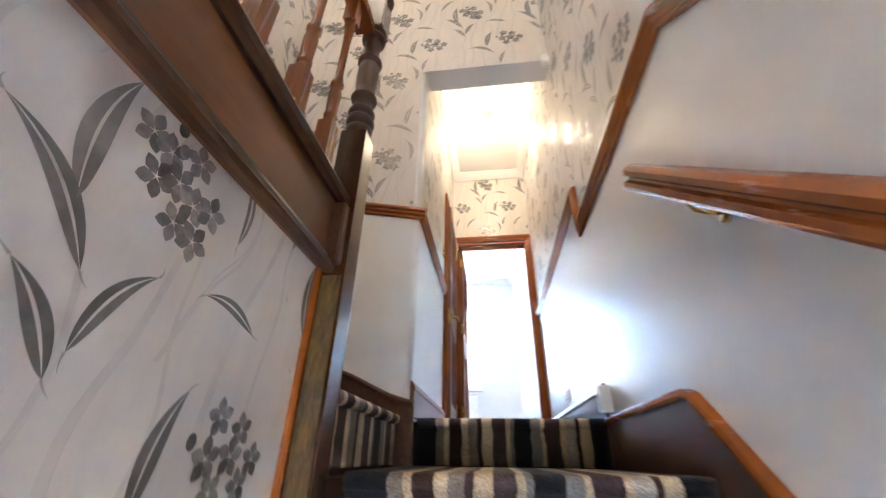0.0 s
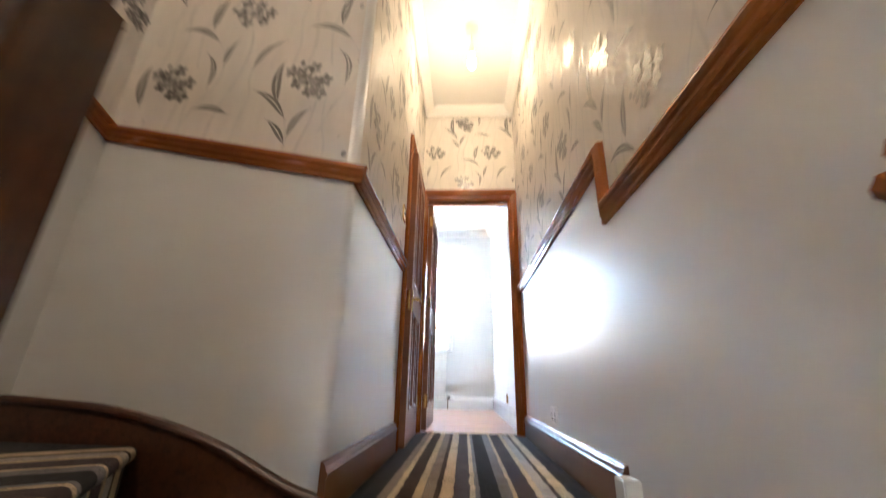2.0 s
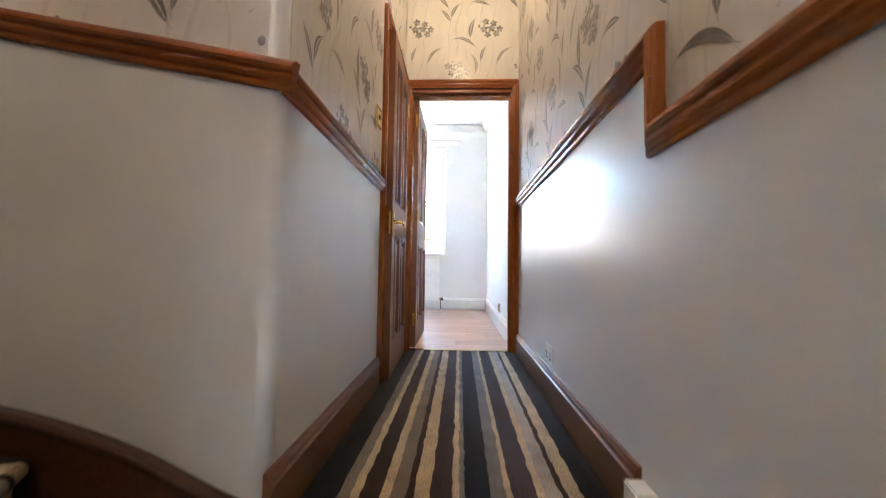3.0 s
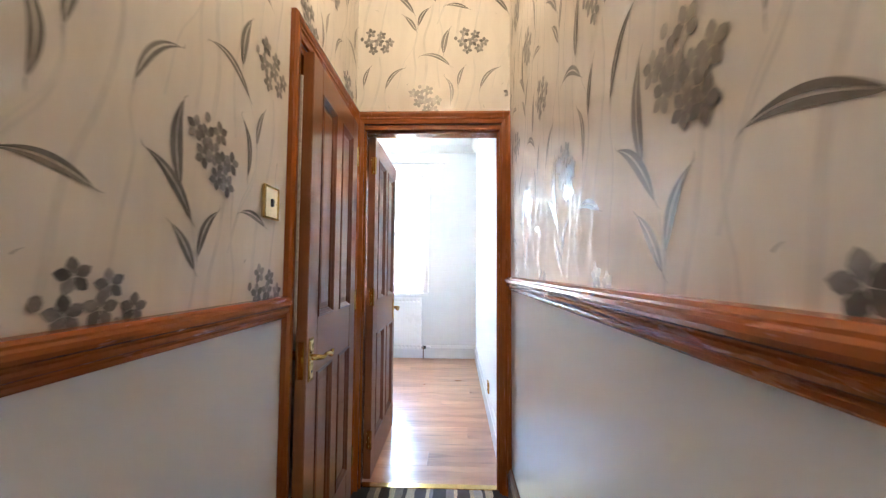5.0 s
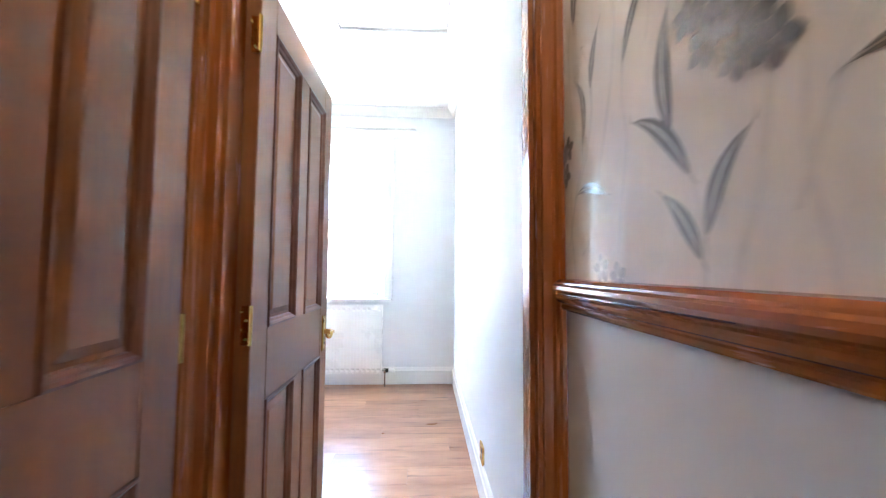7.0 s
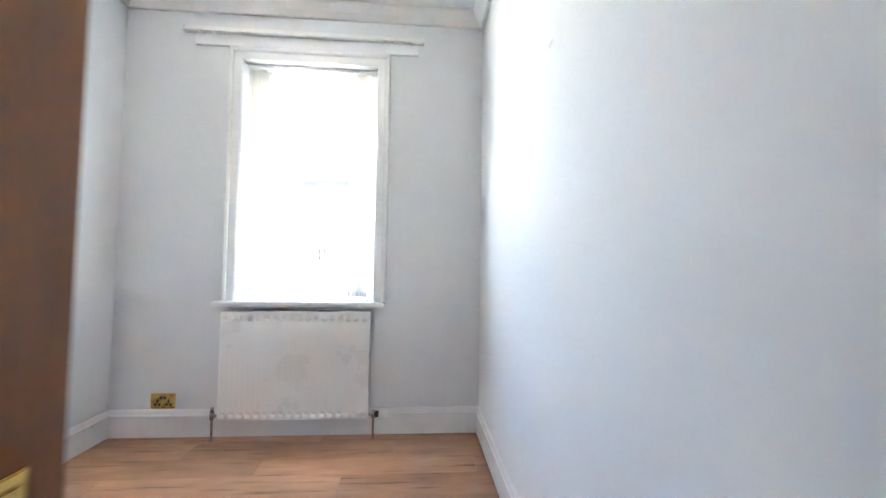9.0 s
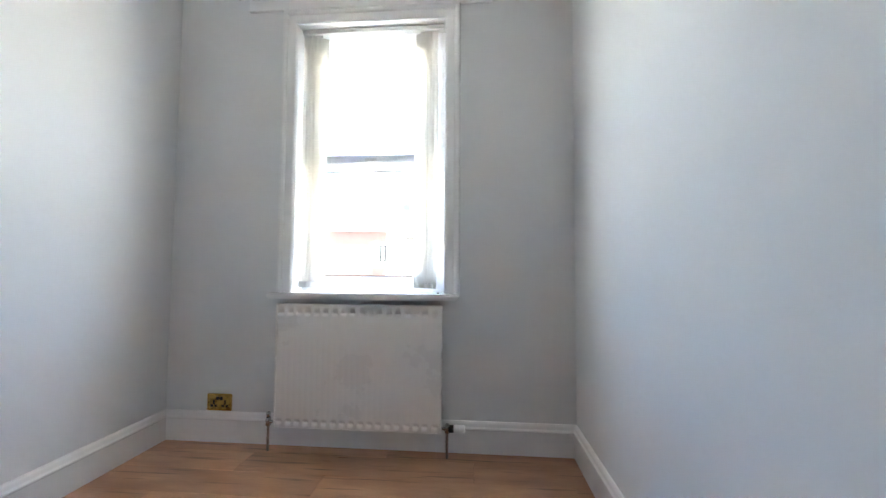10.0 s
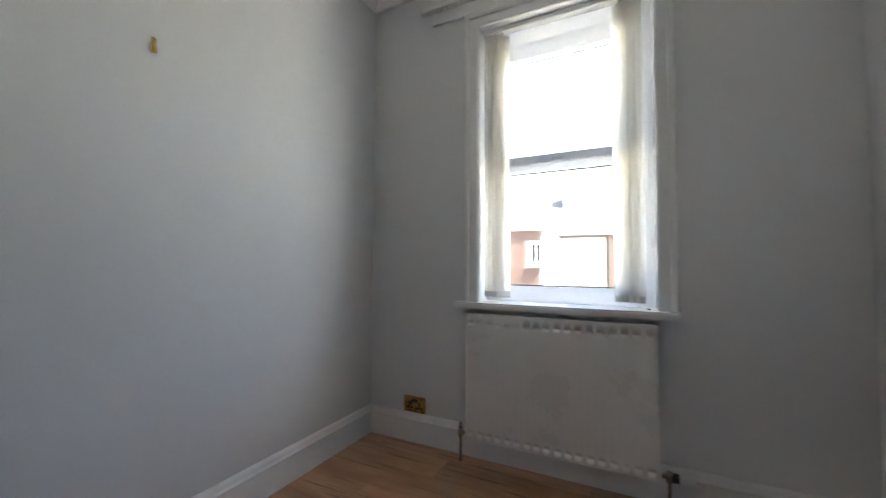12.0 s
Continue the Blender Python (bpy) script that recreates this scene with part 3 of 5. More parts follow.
papered(wall_east, "east", (XR, 0, 0), (0, -1, 0), (-1, 0, 0),
        [(-YD, DR + .03), (0.05, DR + .03), (0.05, DS + .03), (-YBEND, DS + .03), (-YF, east_dado(YF) + .03), (-YF, WELL), (0.0, WELL), (-0.14, WELL), (-0.14, CEIL), (-YD, CEIL)],
        lambda u, z: -YD < u < 3.4 and z > east_dado(-u) + .04 and z < (CEIL if u < -0.1 else WELL), -YD, 3.4, 0.0, WELL, (-1.177, 1.781))
papered(wall_west, "west", (XL, 0, 0), (0, 1, 0), (1, 0, 0),
        [(YB + R + 0.001, DL + .03), (SDY0 - .05, DL + .03), (SDY0 - .05, SDH + .06), (SDY1 + .05, SDH + .06), (YD, SDH + .06), (YD, CEIL), (YB + R + 0.001, CEIL)],
        lambda u, z: YB + R < u < YD and DL + .04 < z < CEIL and not (u > SDY0 - .06 and z < SDH + .08), YB, YD, DL, CEIL, (0.451, 1.778))


def north_dado(x):
    return DL + max(0, XL - x) * 0.2


XLE = XL - R - 0.001
papered(wall_north, "north", (0, YB, 0), (1, 0, 0), (0, -1, 0),
        [(XS, north_dado(XS) + .03), (XLE, DL + .03), (XLE, 2.318), (XL, 2.318), (XR, 2.318), (XR, WELL), (XS, WELL)],
        lambda u, z: XS < u < XR and z > north_dado(u) + .04 and (u < XLE or z > 2.32) and z < WELL, XS, XR, DL, WELL, (-0.973, 1.872), (0.572, 0.748))
papered(wall_end, "end", (0, YD, 0), (1, 0, 0), (0, -1, 0),
        [(XL, DH + .06), (XR, DH + .06), (XR, CEIL), (XL, CEIL)],
        lambda u, z: XL < u < XR and DH + .07 < z < CEIL, XL, XR, DH, CEIL, (0.204, 2.468), (0.534, 0.67))
# ---------------------------------------------------------------- dado rails, skirtings, cornice of the corridor
struct("trim_dado_east", sweep([(XR, YF, east_dado(YF)), (XR, YBEND, DS), (XR, -0.02, DS), (XR, -0.02, DR), (XR, YD - 0.03, DR)][::-1], (-1, 0, 0), DADO), WOODH, "stained wooden dado rail stepping at the landing", "dado rail")
struct("trim_dado_west", sweep([(XL, YB - 0.0, DL), (XL, SDY0 - .075, DL)], (1, 0, 0), DADO), WOODH, "stained wooden dado rail", "dado rail")
struct("trim_dado_north", sweep([(XS, YB, north_dado(XS)), (XL + 0.03, YB, DL)], (0, -1, 0), DADO), WOODH, "stained wooden dado rail rising along the wall", "dado rail")
up_dado = lambda y: north_dado(XS) + min(0.3, YB - y) * 0.35
west_line = [(XS, -3.4, up_dado(-3.4)), (XS, -0.33, up_dado(-0.33)), (XS, -0.02, up_dado(YB))]
struct("trim_dado_stair_west", sweep(west_line, (1, 0, 0), DADO), WOODH, "stained wooden dado rail along the upper landing", "dado rail")
papered(bpy.data.objects["wall_stair_west"], "stair west", (XS, 0, 0), (0, 1, 0), (1, 0, 0),
        [(-0.33, up_dado(-.33) + .03), (YB, up_dado(YB) + .03), (YB, WELL), (YF, WELL), (YF, up_dado(-3) + .03)],
        lambda u, z: -3.2 < u < YB and z > up_dado(u) + .04 and z < WELL, -3.2, YB, 1.2, WELL, (-0.4, 1.5))

struct("baseboard_east", sweep([(XR, 0.045, 0), (XR, YD - 0.03, 0)][::-1], (-1, 0, 0), SKIRT), SKIRTWOOD, "stained wooden skirting board", "skirting")
struct("baseboard_west", sweep([(XL, YB - 0.02, 0), (XL, SDY0 - .075, 0)], (1, 0, 0), SKIRT), SKIRTWOOD, "stained wooden skirting board", "skirting")

COVE = [(0, 0), (0.02, 0), (0.03, 0.008), (0.055, 0.03), (0.075, 0.06), (0.083, 0.07), (0.083, 0.085), (0, 0.085)]
bm = sweep([(XL, YD, CEIL - .085), (XR, YD, CEIL - .085)], (0, -1, 0), COVE)
sweep([(XR, YD, CEIL - .085), (XR, 0.14, CEIL - .085)], (-1, 0, 0), COVE, bm=bm)
sweep([(XL, 0.14, CEIL - .085), (XL, YD, CEIL - .085)], (1, 0, 0), COVE, bm=bm)
struct("trim_cornice", bm, CEIL_PAINT, "white plaster cornice", "cornice")

# curved skirting of the landing and winders on the back wall
crv = smooth_line([(XL + 0.02, 0.048), (-0.53, 0.078), (-0.612, 0.113), (-0.75, 0.175), (-0.929, 0.228), (-1.10, 0.262), (-1.256, 0.275), (XS, 0.285)], 6)
poly = [(p.x, YB, p.y) for p in crv] + [(XS, YB, LAND - 0.05), (XL + 0.02, YB, LAND - 0.05)]
bm = prism(poly, (0, -0.02, 0))
sweep([(p.x, YB, p.y) for p in crv], (0, -1, 0), CAPM, bm=bm)
struct("baseboard_north", bm, DARKWOOD, "dark curved stair skirting rising with the winders", "skirting")
# string on the east wall: level along the landing, then down with the flight
crv = smooth_line([(0.05, -0.012), (-0.3, -0.010), (-0.66, -0.008), (-0.745, -0.016), (-0.82, -0.075), (-1.2, -0.075 - 0.38 * SL)], 6)
line = [(XR, p.x, p.y) for p in crv] + [(XR, -3.6, crv[-1].y - (3.6 - 1.2) * SL)]
poly = line + [(XR, -3.6, crv[-1].y - 2.4 * SL - 0.5), (XR, -0.75, LAND - 0.45), (XR, 0.05, LAND - 0.1)]
stringer = struct("baseboard_stairs", prism(poly, (-0.02, 0, 0)), DARKWOOD, "dark wooden wall string along landing and stairs", "skirting")
part("cap", sweep(line, (-1, 0, 0), CAPM), WOODH, stringer, "lighter stained moulded cap")


# ---------------------------------------------------------------- carpeted floor and stairs
def rounded_step(y_front, y_back, z, x0, x1, riser, r=0.022):
    """Carpet over one step: tread with a soft nosing and the riser below it. Front faces -y."""
    prof = [(y_back, z - 0.014), (y_back, z)]
    for i in range(0, 7):
        a = math.pi * i / 6
        prof.append((y_front + r - r * math.sin(a), z - r + r * math.cos(a)))
    prof += [(y_front + r + 0.002, z - riser + 0.004), (y_front + r + 0.016, z - riser + 0.004), (y_front + r + 0.016, z - 0.014)]
    own = bmesh.new()
    nseg = 24
    rings = []
    for i in range(nseg + 1):
        x = x0 + (x1 - x0) * i / nseg
        rings.append([own.verts.new((x, y + 0.002 * noise.noise((x * 9, y * 9, z * 9)), zz + 0.002 * noise.noise((x * 7 + 3, y * 7, zz * 7)))) for y, zz in prof])
    k = len(prof)
    for a, b in zip(rings, rings[1:]):
        for j in range(k):
            own.faces.new((a[j], a[(j + 1) % k], b[(j + 1) % k], b[j]))
    own.faces.new(rings[0])
    own.faces.new(rings[-1][::-1])
    return own


CX0, CX1 = XL + 0.02, XR - 0.02
tagged(link("carpet", rounded_step(0.03, YD + 0.03, 0.0, CX0, CX1, RISE), CARPET, True), "striped brown, grey and cream corridor carpet", "carpet")
stair = thing("staircase", pose(0, 0, 0), "straight carpeted staircase with dark timber", "staircase", kind="structure")
part("landing_carpet", rounded_step(Y0, 0.072, LAND, CX0 - 0.02, CX1, RISE), CARPET, stair, "striped landing carpet", True)
part("landing_deck", box(XS, XR, Y0 + 0.03, 0.075, LAND - 0.2, LAND - 0.016), DARKWOOD, stair)
for k in range(1, 13):
    yf = Y0 - GO * k
    part("tread_carpet", rounded_step(yf, yf + GO + 0.03, LAND - RISE * k, CX0, CX1, RISE), CARPET, stair, "", True)
    part("tread", box(XL - 0.04, XR - 0.02, yf + 0.03, yf + GO + 0.06, LAND - RISE * (k + 1), LAND - RISE * k - 0.016), DARKWOOD, stair)


# winders round the newel: nosing lines from the newel to the walls
def winder(a0, a1, z):
    """One kite-shaped winder between two angles from +y, turning to -x, with a soft nosing at its front."""
    def edge(a):
        s, c = math.sin(a), math.cos(a)
        t1 = (YB - 0.02 - NEWEL[1]) / c if c > 1e-6 else 1e9
        t2 = (NEWEL[0] - XS - 0.02) / s if s > 1e-6 else 1e9
        t = min(t1, t2)
        return Vector((NEWEL[0] - s * t, NEWEL[1] + c * t, 0))
    n0 = Vector((NEWEL[0], NEWEL[1], 0))
    p0, p1 = edge(a0), edge(a1)
    corner = [Vector((XS + 0.02, YB - 0.02, 0))] if (p0.y > YB - 0.03 and p1.x < XS + 0.03 and p1.y < YB - 0.03) else []
    outline = [n0, p0] + corner + [p1]
    bm = prism([(p.x, p.y, z - 0.03) for p in outline], (0, 0, 0.03), bevel=0.012)
    d = (p0 - n0).normalized()
    s = Vector((d.y, -d.x, 0))
    if s.x < 0 and a0 < 1.5:
        s = -s
    q0, q1 = n0 - d * 0.0, p0
    # riser under the nosing
    prism([tuple(q0 - s * 0.012 + Vector((0, 0, z - RISE))), tuple(q1 - s * 0.012 + Vector((0, 0, z - RISE))), tuple(q1 - s * 0.012 + Vector((0, 0, z - 0.02))), tuple(q0 - s * 0.012 + Vector((0, 0, z - 0.02)))], tuple(-s * 0.02), bm=bm)
    tube([q0 - s * 0.008 + Vector((0, 0, z - 0.020)), q1 - d * 0.02 - s * 0.008 + Vector((0, 0, z - 0.020))], 0.0205, bm=bm, steps=14)
    return bm


turn = thing("winder_stairs", pose(0, 0, 0), "carpeted winder stairs turning off the half landing", "staircase", kind="structure")
for k, z in enumerate((0.004, 0.172)):
    part("winder", winder(radians(29 * k), radians(29 * (k + 1)), z), CARPET_TURN, turn, "striped carpet on a winder", False)
UPZ = 0.36
part("winder", winder(radians(58), radians(90), UPZ), CARPET_TURN, turn, "striped carpet on the top winder", False)
part("winder_base", box(XS, NEWEL[0] - 0.06, NEWEL[1], YB, LAND - 0.2, -0.03), DARKWOOD, turn)
struct("floor_upper_landing", box(XS, NEWEL[0] - 0.03, YF, NEWEL[1], UPZ - 0.12, UPZ), CARPET_TURN, "striped carpet on the upper landing floor", "floor")

# spandrel wall under the upper flight, papered
XN = NEWEL[0]
YNS = NEWEL[1] - 0.045
ZS = 0.252            # underside of the landing's edge board
sp = [(XN - 0.05, YNS, HALL), (XN - 0.05, YNS, ZS + 0.03), (XN - 0.05, YF, ZS + 0.03), (XN - 0.05, YF, HALL)]
spandrel = struct("wall_spandrel", prism(sp, (0.04, 0, 0)), PAINT, "wall under the upper landing beside the stairs", "wall")
papered(spandrel, "spandrel", (XN - 0.01, YNS, 0), (0, 1, 0), (1, 0, 0),
        [(0.0, HALL), (0.0, ZS + .01), (YF - YNS, ZS + .01), (YF - YNS, HALL)],
        lambda u, z: -2.2 < u < -0.004 and -1.6 < z < ZS + 0.15, -2.2, 0, -1.6, 0.3, (-0.180, -0.168))

# ---------------------------------------------------------------- balustrade of the upper landing
STR_H = 0.215          # height of the edge board
string = thing("landing_edge_board", pose(XN, YNS, ZS), "wide stained wooden edge board of the upper landing", "edge board")
L2 = 3.2
part("board", box(-0.02, 0.015, -L2, 0, 0, STR_H, 0.003), WOODY, string)
part("bottom_moulding", sweep([(0.015, -L2, 0.0), (0.015, 0, 0.0)], (1, 0, 0), [(-0.004, -0.012), (0.014, -0.012), (0.020, -0.002), (0.020, 0.010), (0.012, 0.020), (0.008, 0.030), (-0.004, 0.032)]), DARKWOOD, string, "dark moulding along the bottom edge")
part("cap", sweep([(-0.002, -L2, STR_H), (-0.002, 0, STR_H)], (1, 0, 0), [(-0.045, 0.0), (0.030, -0.03), (0.045, -0.022), (0.05, -0.008), (0.045, 0.004), (0.035, 0.010), (0.034, 0.022), (0.026, 0.034), (-0.045, 0.034)]), DARKWOOD, string, "dark moulded cap")
part("end_block", box(0.012, 0.052, -0.034, -0.003, 0.004, STR_H - 0.035, 0.004), DARKWOOD, string, "dark block against the newel post")


def newel_post():
    t = thing("newel_post", pose(XN + 0.021, NEWEL[1] - 0.006, -1.0), "stained turned newel post at the corner of the upper landing", "newel post")
    z0 = -1.0
    s = 0.041
    zt = 0.765
    bm = box(-s, s, -s, s, 0, zt - z0 - 0.03, 0.004)
    part("square_base", bm, NEWELWOOD, t)
    prof = [(s, -0.03), (s, -0.010), (0.043, 0.0), (0.030, 0.008), (0.030, 0.014), (0.042, 0.018), (0.046, 0.028), (0.046, 0.038), (0.042, 0.048), (0.029, 0.053), (0.029, 0.060), (0.041, 0.064), (0.045, 0.074), (0.041, 0.086), (0.033, 0.094), (0.029, 0.115), (0.031, 0.135),
            (0.043, 0.140), (0.045, 0.147), (0.043, 0.154), (0.032, 0.158), (0.035, 0.20), (0.038, 0.27), (0.036, 0.315), (0.031, 0.325), (0.031, 0.329), (0.043, 0.333), (0.044, 0.341), (0.042, 0.349), (0.029, 0.354), (0.027, 0.40), (0.030, 0.455), (0.030, 0.462), (0.043, 0.466), (0.046, 0.478), (0.042, 0.490), (0.033, 0.494), (0.033, 0.500), (0.046, 0.510), (0.046, 0.520)]
    part("turned_shaft", lathe([(r, zt - z0 + h) for r, h in prof], 28), DARKWOOD, t, "dark turned shaft with rings", True)
    part("square_top", box(-s, s, -s, s, zt - z0 + 0.519, zt - z0 + 0.72, 0.004), NEWELWOOD, t)
    part("finial", lathe([(0.03, zt - z0 + .72), (0.055, zt - z0 + .73), (0.058, zt - z0 + .75), (0.03, zt - z0 + .765), (0.045, zt - z0 + .80), (0.04, zt - z0 + .84), (0.01, zt - z0 + .86)], 24), DARKWOOD, t, "", True)
    # lighter orange wood strip beside the wallpaper, then the flaked varnish face
    part("edge_strip", box(-s + 0.004, -s + 0.026, -s - 0.014, -s, 0, ZS - z0, 0.003), WOOD, t, "orange stained wooden strip")
    part("worn_varnish", box(-s + 0.028, s - 0.006, -s - 0.0016, -s + 0.001, 0, ZS - z0 - 0.02, 0.0005), WORN, t, "dark face with flaked golden varnish")
    return t


newel_post()


def baluster(m):
    b = thing("baluster", m, "stained turned wooden baluster on the edge board", "baluster", "balusters of the upper landing")
    s = 0.021
    bm = prism([(-s, -s, 0), (s, -s, 0), (s, s, 0), (-s, s, 0)], (0, 0, 0.15))
    for v in bm.verts:
        if v.co.z > 0.09:
            v.co.z = 0.14
    part("square_foot", bm, WOOD, b)
    prof = [(0.021, 0.14), (0.018, 0.152), (0.014, 0.158), (0.018, 0.164), (0.019, 0.174), (0.015, 0.18), (0.0165, 0.2), (0.0185, 0.26), (0.014, 0.29), (0.019, 0.296), (0.019, 0.306), (0.013, 0.313), (0.0115, 0.36), (0.012, 0.5), (0.016, 0.58), (0.02, 0.585), (0.018, 0.6), (0.021, 0.61)]
    part("turned_shaft", lathe(prof, 16), WOOD, b, "", True)
    bm = prism([(-s, -s, 0.61), (s, -s, 0.61), (s, s, 0.61), (-s, s, 0.61)], (0, 0, 0.12))
    part("square_head", bm, WOOD, b)
    return b


b0 = None
for k in range(14):
    y = NEWEL[1] - 0.155 - 0.165 * k
    m = pose(XN - 0.002, y, ZS + STR_H + 0.034)
    if b0 is None:
        b0 = baluster(m)
    else:
        copy_thing(b0, m)
HR = [(0.035, -0.02), (0.038, 0.0), (0.03, 0.012), (0.032, 0.03), (0.024, 0.046), (0.0, 0.052), (-0.024, 0.046), (-0.032, 0.03), (-0.03, 0.012), (-0.038, 0.0), (-0.035, -0.02)]
rail = thing("stair_handrail", pose(XN, NEWEL[1], ZS + STR_H + 0.034 + 0.73), "stained wooden banister rail over the balusters", "handrail")
part("rail", sweep([(0, -3.2, 0.018), (0, -0.045, 0.018)], (1, 0, 0), HR), WOOD, rail)

# ---------------------------------------------------------------- wall handrail on brackets
wr = thing("wall_handrail", pose(XR - 0.070, -0.902, 0.560), "stained moulded wooden handrail on brass brackets", "handrail")
WH = [(0.017, -0.042), (0.024, -0.034), (0.024, -0.020), (0.012, -0.014), (0.012, -0.008), (0.025, -0.002), (0.028, 0.012), (0.020, 0.026), (0.0, 0.031), (-0.020, 0.026), (-0.028, 0.012), (-0.025, -0.002), (-0.012, -0.008), (-0.012, -0.014), (-0.024, -0.020), (-0.024, -0.034), (-0.017, -0.042)]
own = sweep([(0, 0, 0), (0, -2.6 * math.hypot(1, SL), 0)], (-1, 0, 0), WH)
bmesh.ops.bevel(own, geom=[e for e in own.edges if len(e.link_faces) == 2 and abs(e.calc_face_angle(0)) > 1.2 and max(v.co.y for v in e.verts) > -0.1], offset=0.008, segments=2, affect='EDGES')
part("rail", own, WOODH, wr).rotation_euler.x = math.atan(SL)
for yy in (-0.19, -1.25, -2.3):
    zz = yy * SL - 0.045
    br = part("bracket", tube([(0, yy, zz + 0.015), (0, yy, zz - 0.012), (0.012, yy, zz - 0.035), (0.04, yy, zz - 0.045), (0.07, yy, zz - 0.045)], 0.006), BRASS, wr, "polished brass bracket", True)
    part("rose", lathe([(0.024, 0.062), (0.024, 0.068), (0.014, 0.0735), (0.010, 0.074)][::-1], 20, centre=(0, yy, zz - 0.045), axis='x'), BRASS, br, "", True)

# junction box at the end of the skirting
jb = thing("junction_box", pose(XR, 0.0, 0.0), "white plastic junction box fixed beside the stair nosing", "cable box")
part("box_body", box(-0.048, 0, -0.035, 0.036, 0.018, 0.125, 0.004), WHITEPL, jb)
part("switch", box(-0.052, -0.046, -0.012, 0.012, 0.05, 0.075, 0.002), WHITEPL, jb)
part("cable", tube(smooth_line([(-0.02, 0.0, 0.02), (-0.022, -0.004, -0.01), (-0.02, -0.02, -0.05), (-0.02, -0.1, -0.12)], 6), 0.004), DARKPL, jb, "black cable", True)

# sensor in the corner of the opening
sn = thing("alarm_sensor", pose(XR, YB, 2.318), "small white alarm sensor on the wall by the opening", "sensor")
part("housing", box(-0.055, -0.0, -0.045, -0.004, -0.10, 0.02, 0.010), WHITEPL, sn)
part("lens", box(-0.047, -0.008, -0.049, -0.043, -0.075, -0.03, 0.002), RADPAINT, sn)


# ---------------------------------------------------------------- doors
def lever(t, x, y, z, side, mirror=1, plate_w=0.042, plate_h=0.15):
    """Brass lever on a back plate. The door's face is at y, looking along side (+1 or -1)."""
    hd = part("door_handle", box(x - plate_w / 2, x + plate_w / 2, min(y, y + side * 0.005), max(y, y + side * 0.005), z - plate_h * 0.55, z + plate_h * 0.45, 0.0015), BRASS, t, "polished brass lever handle on a back plate")
    part("plate_relief", box(x - plate_w * .36, x + plate_w * .36, min(y + side * .003, y + side * 0.0075), max(y + side * .003, y + side * 0.0075), z - plate_h * 0.49, z + plate_h * 0.39, 0.002), AGEDBRASS, hd)
    d = mirror
    pts = smooth_line([(x, y + side * 0.004, z), (x, y + side * 0.03, z), (x + d * 0.008, y + side * 0.045, z), (x + d * 0.03, y + side * 0.05, z + 0.006), (x + d * 0.06, y + side * 0.05, z + 0.002), (x + d * 0.085, y + side * 0.05, z - 0.008), (x + d * 0.105, y + side * 0.048, z - 0.004), (x + d * 0.112, y + side * 0.046, z + 0.004)], 5)
    rr = [0.011 - 0.003 * min(1, i / 8) + 0.0015 * math.sin(i * 0.35) for i in range(len(pts))]
    part("lever", tube(pts, rr, steps=12), BRASS, hd, "", True)
    part("keyhole", lathe([(0.006, 0), (0.006, 0.0012 + 0.0075)], 14, centre=(x, y if side > 0 else y - 0.0087, z - 0.05), axis='y'), DARKPL, hd)


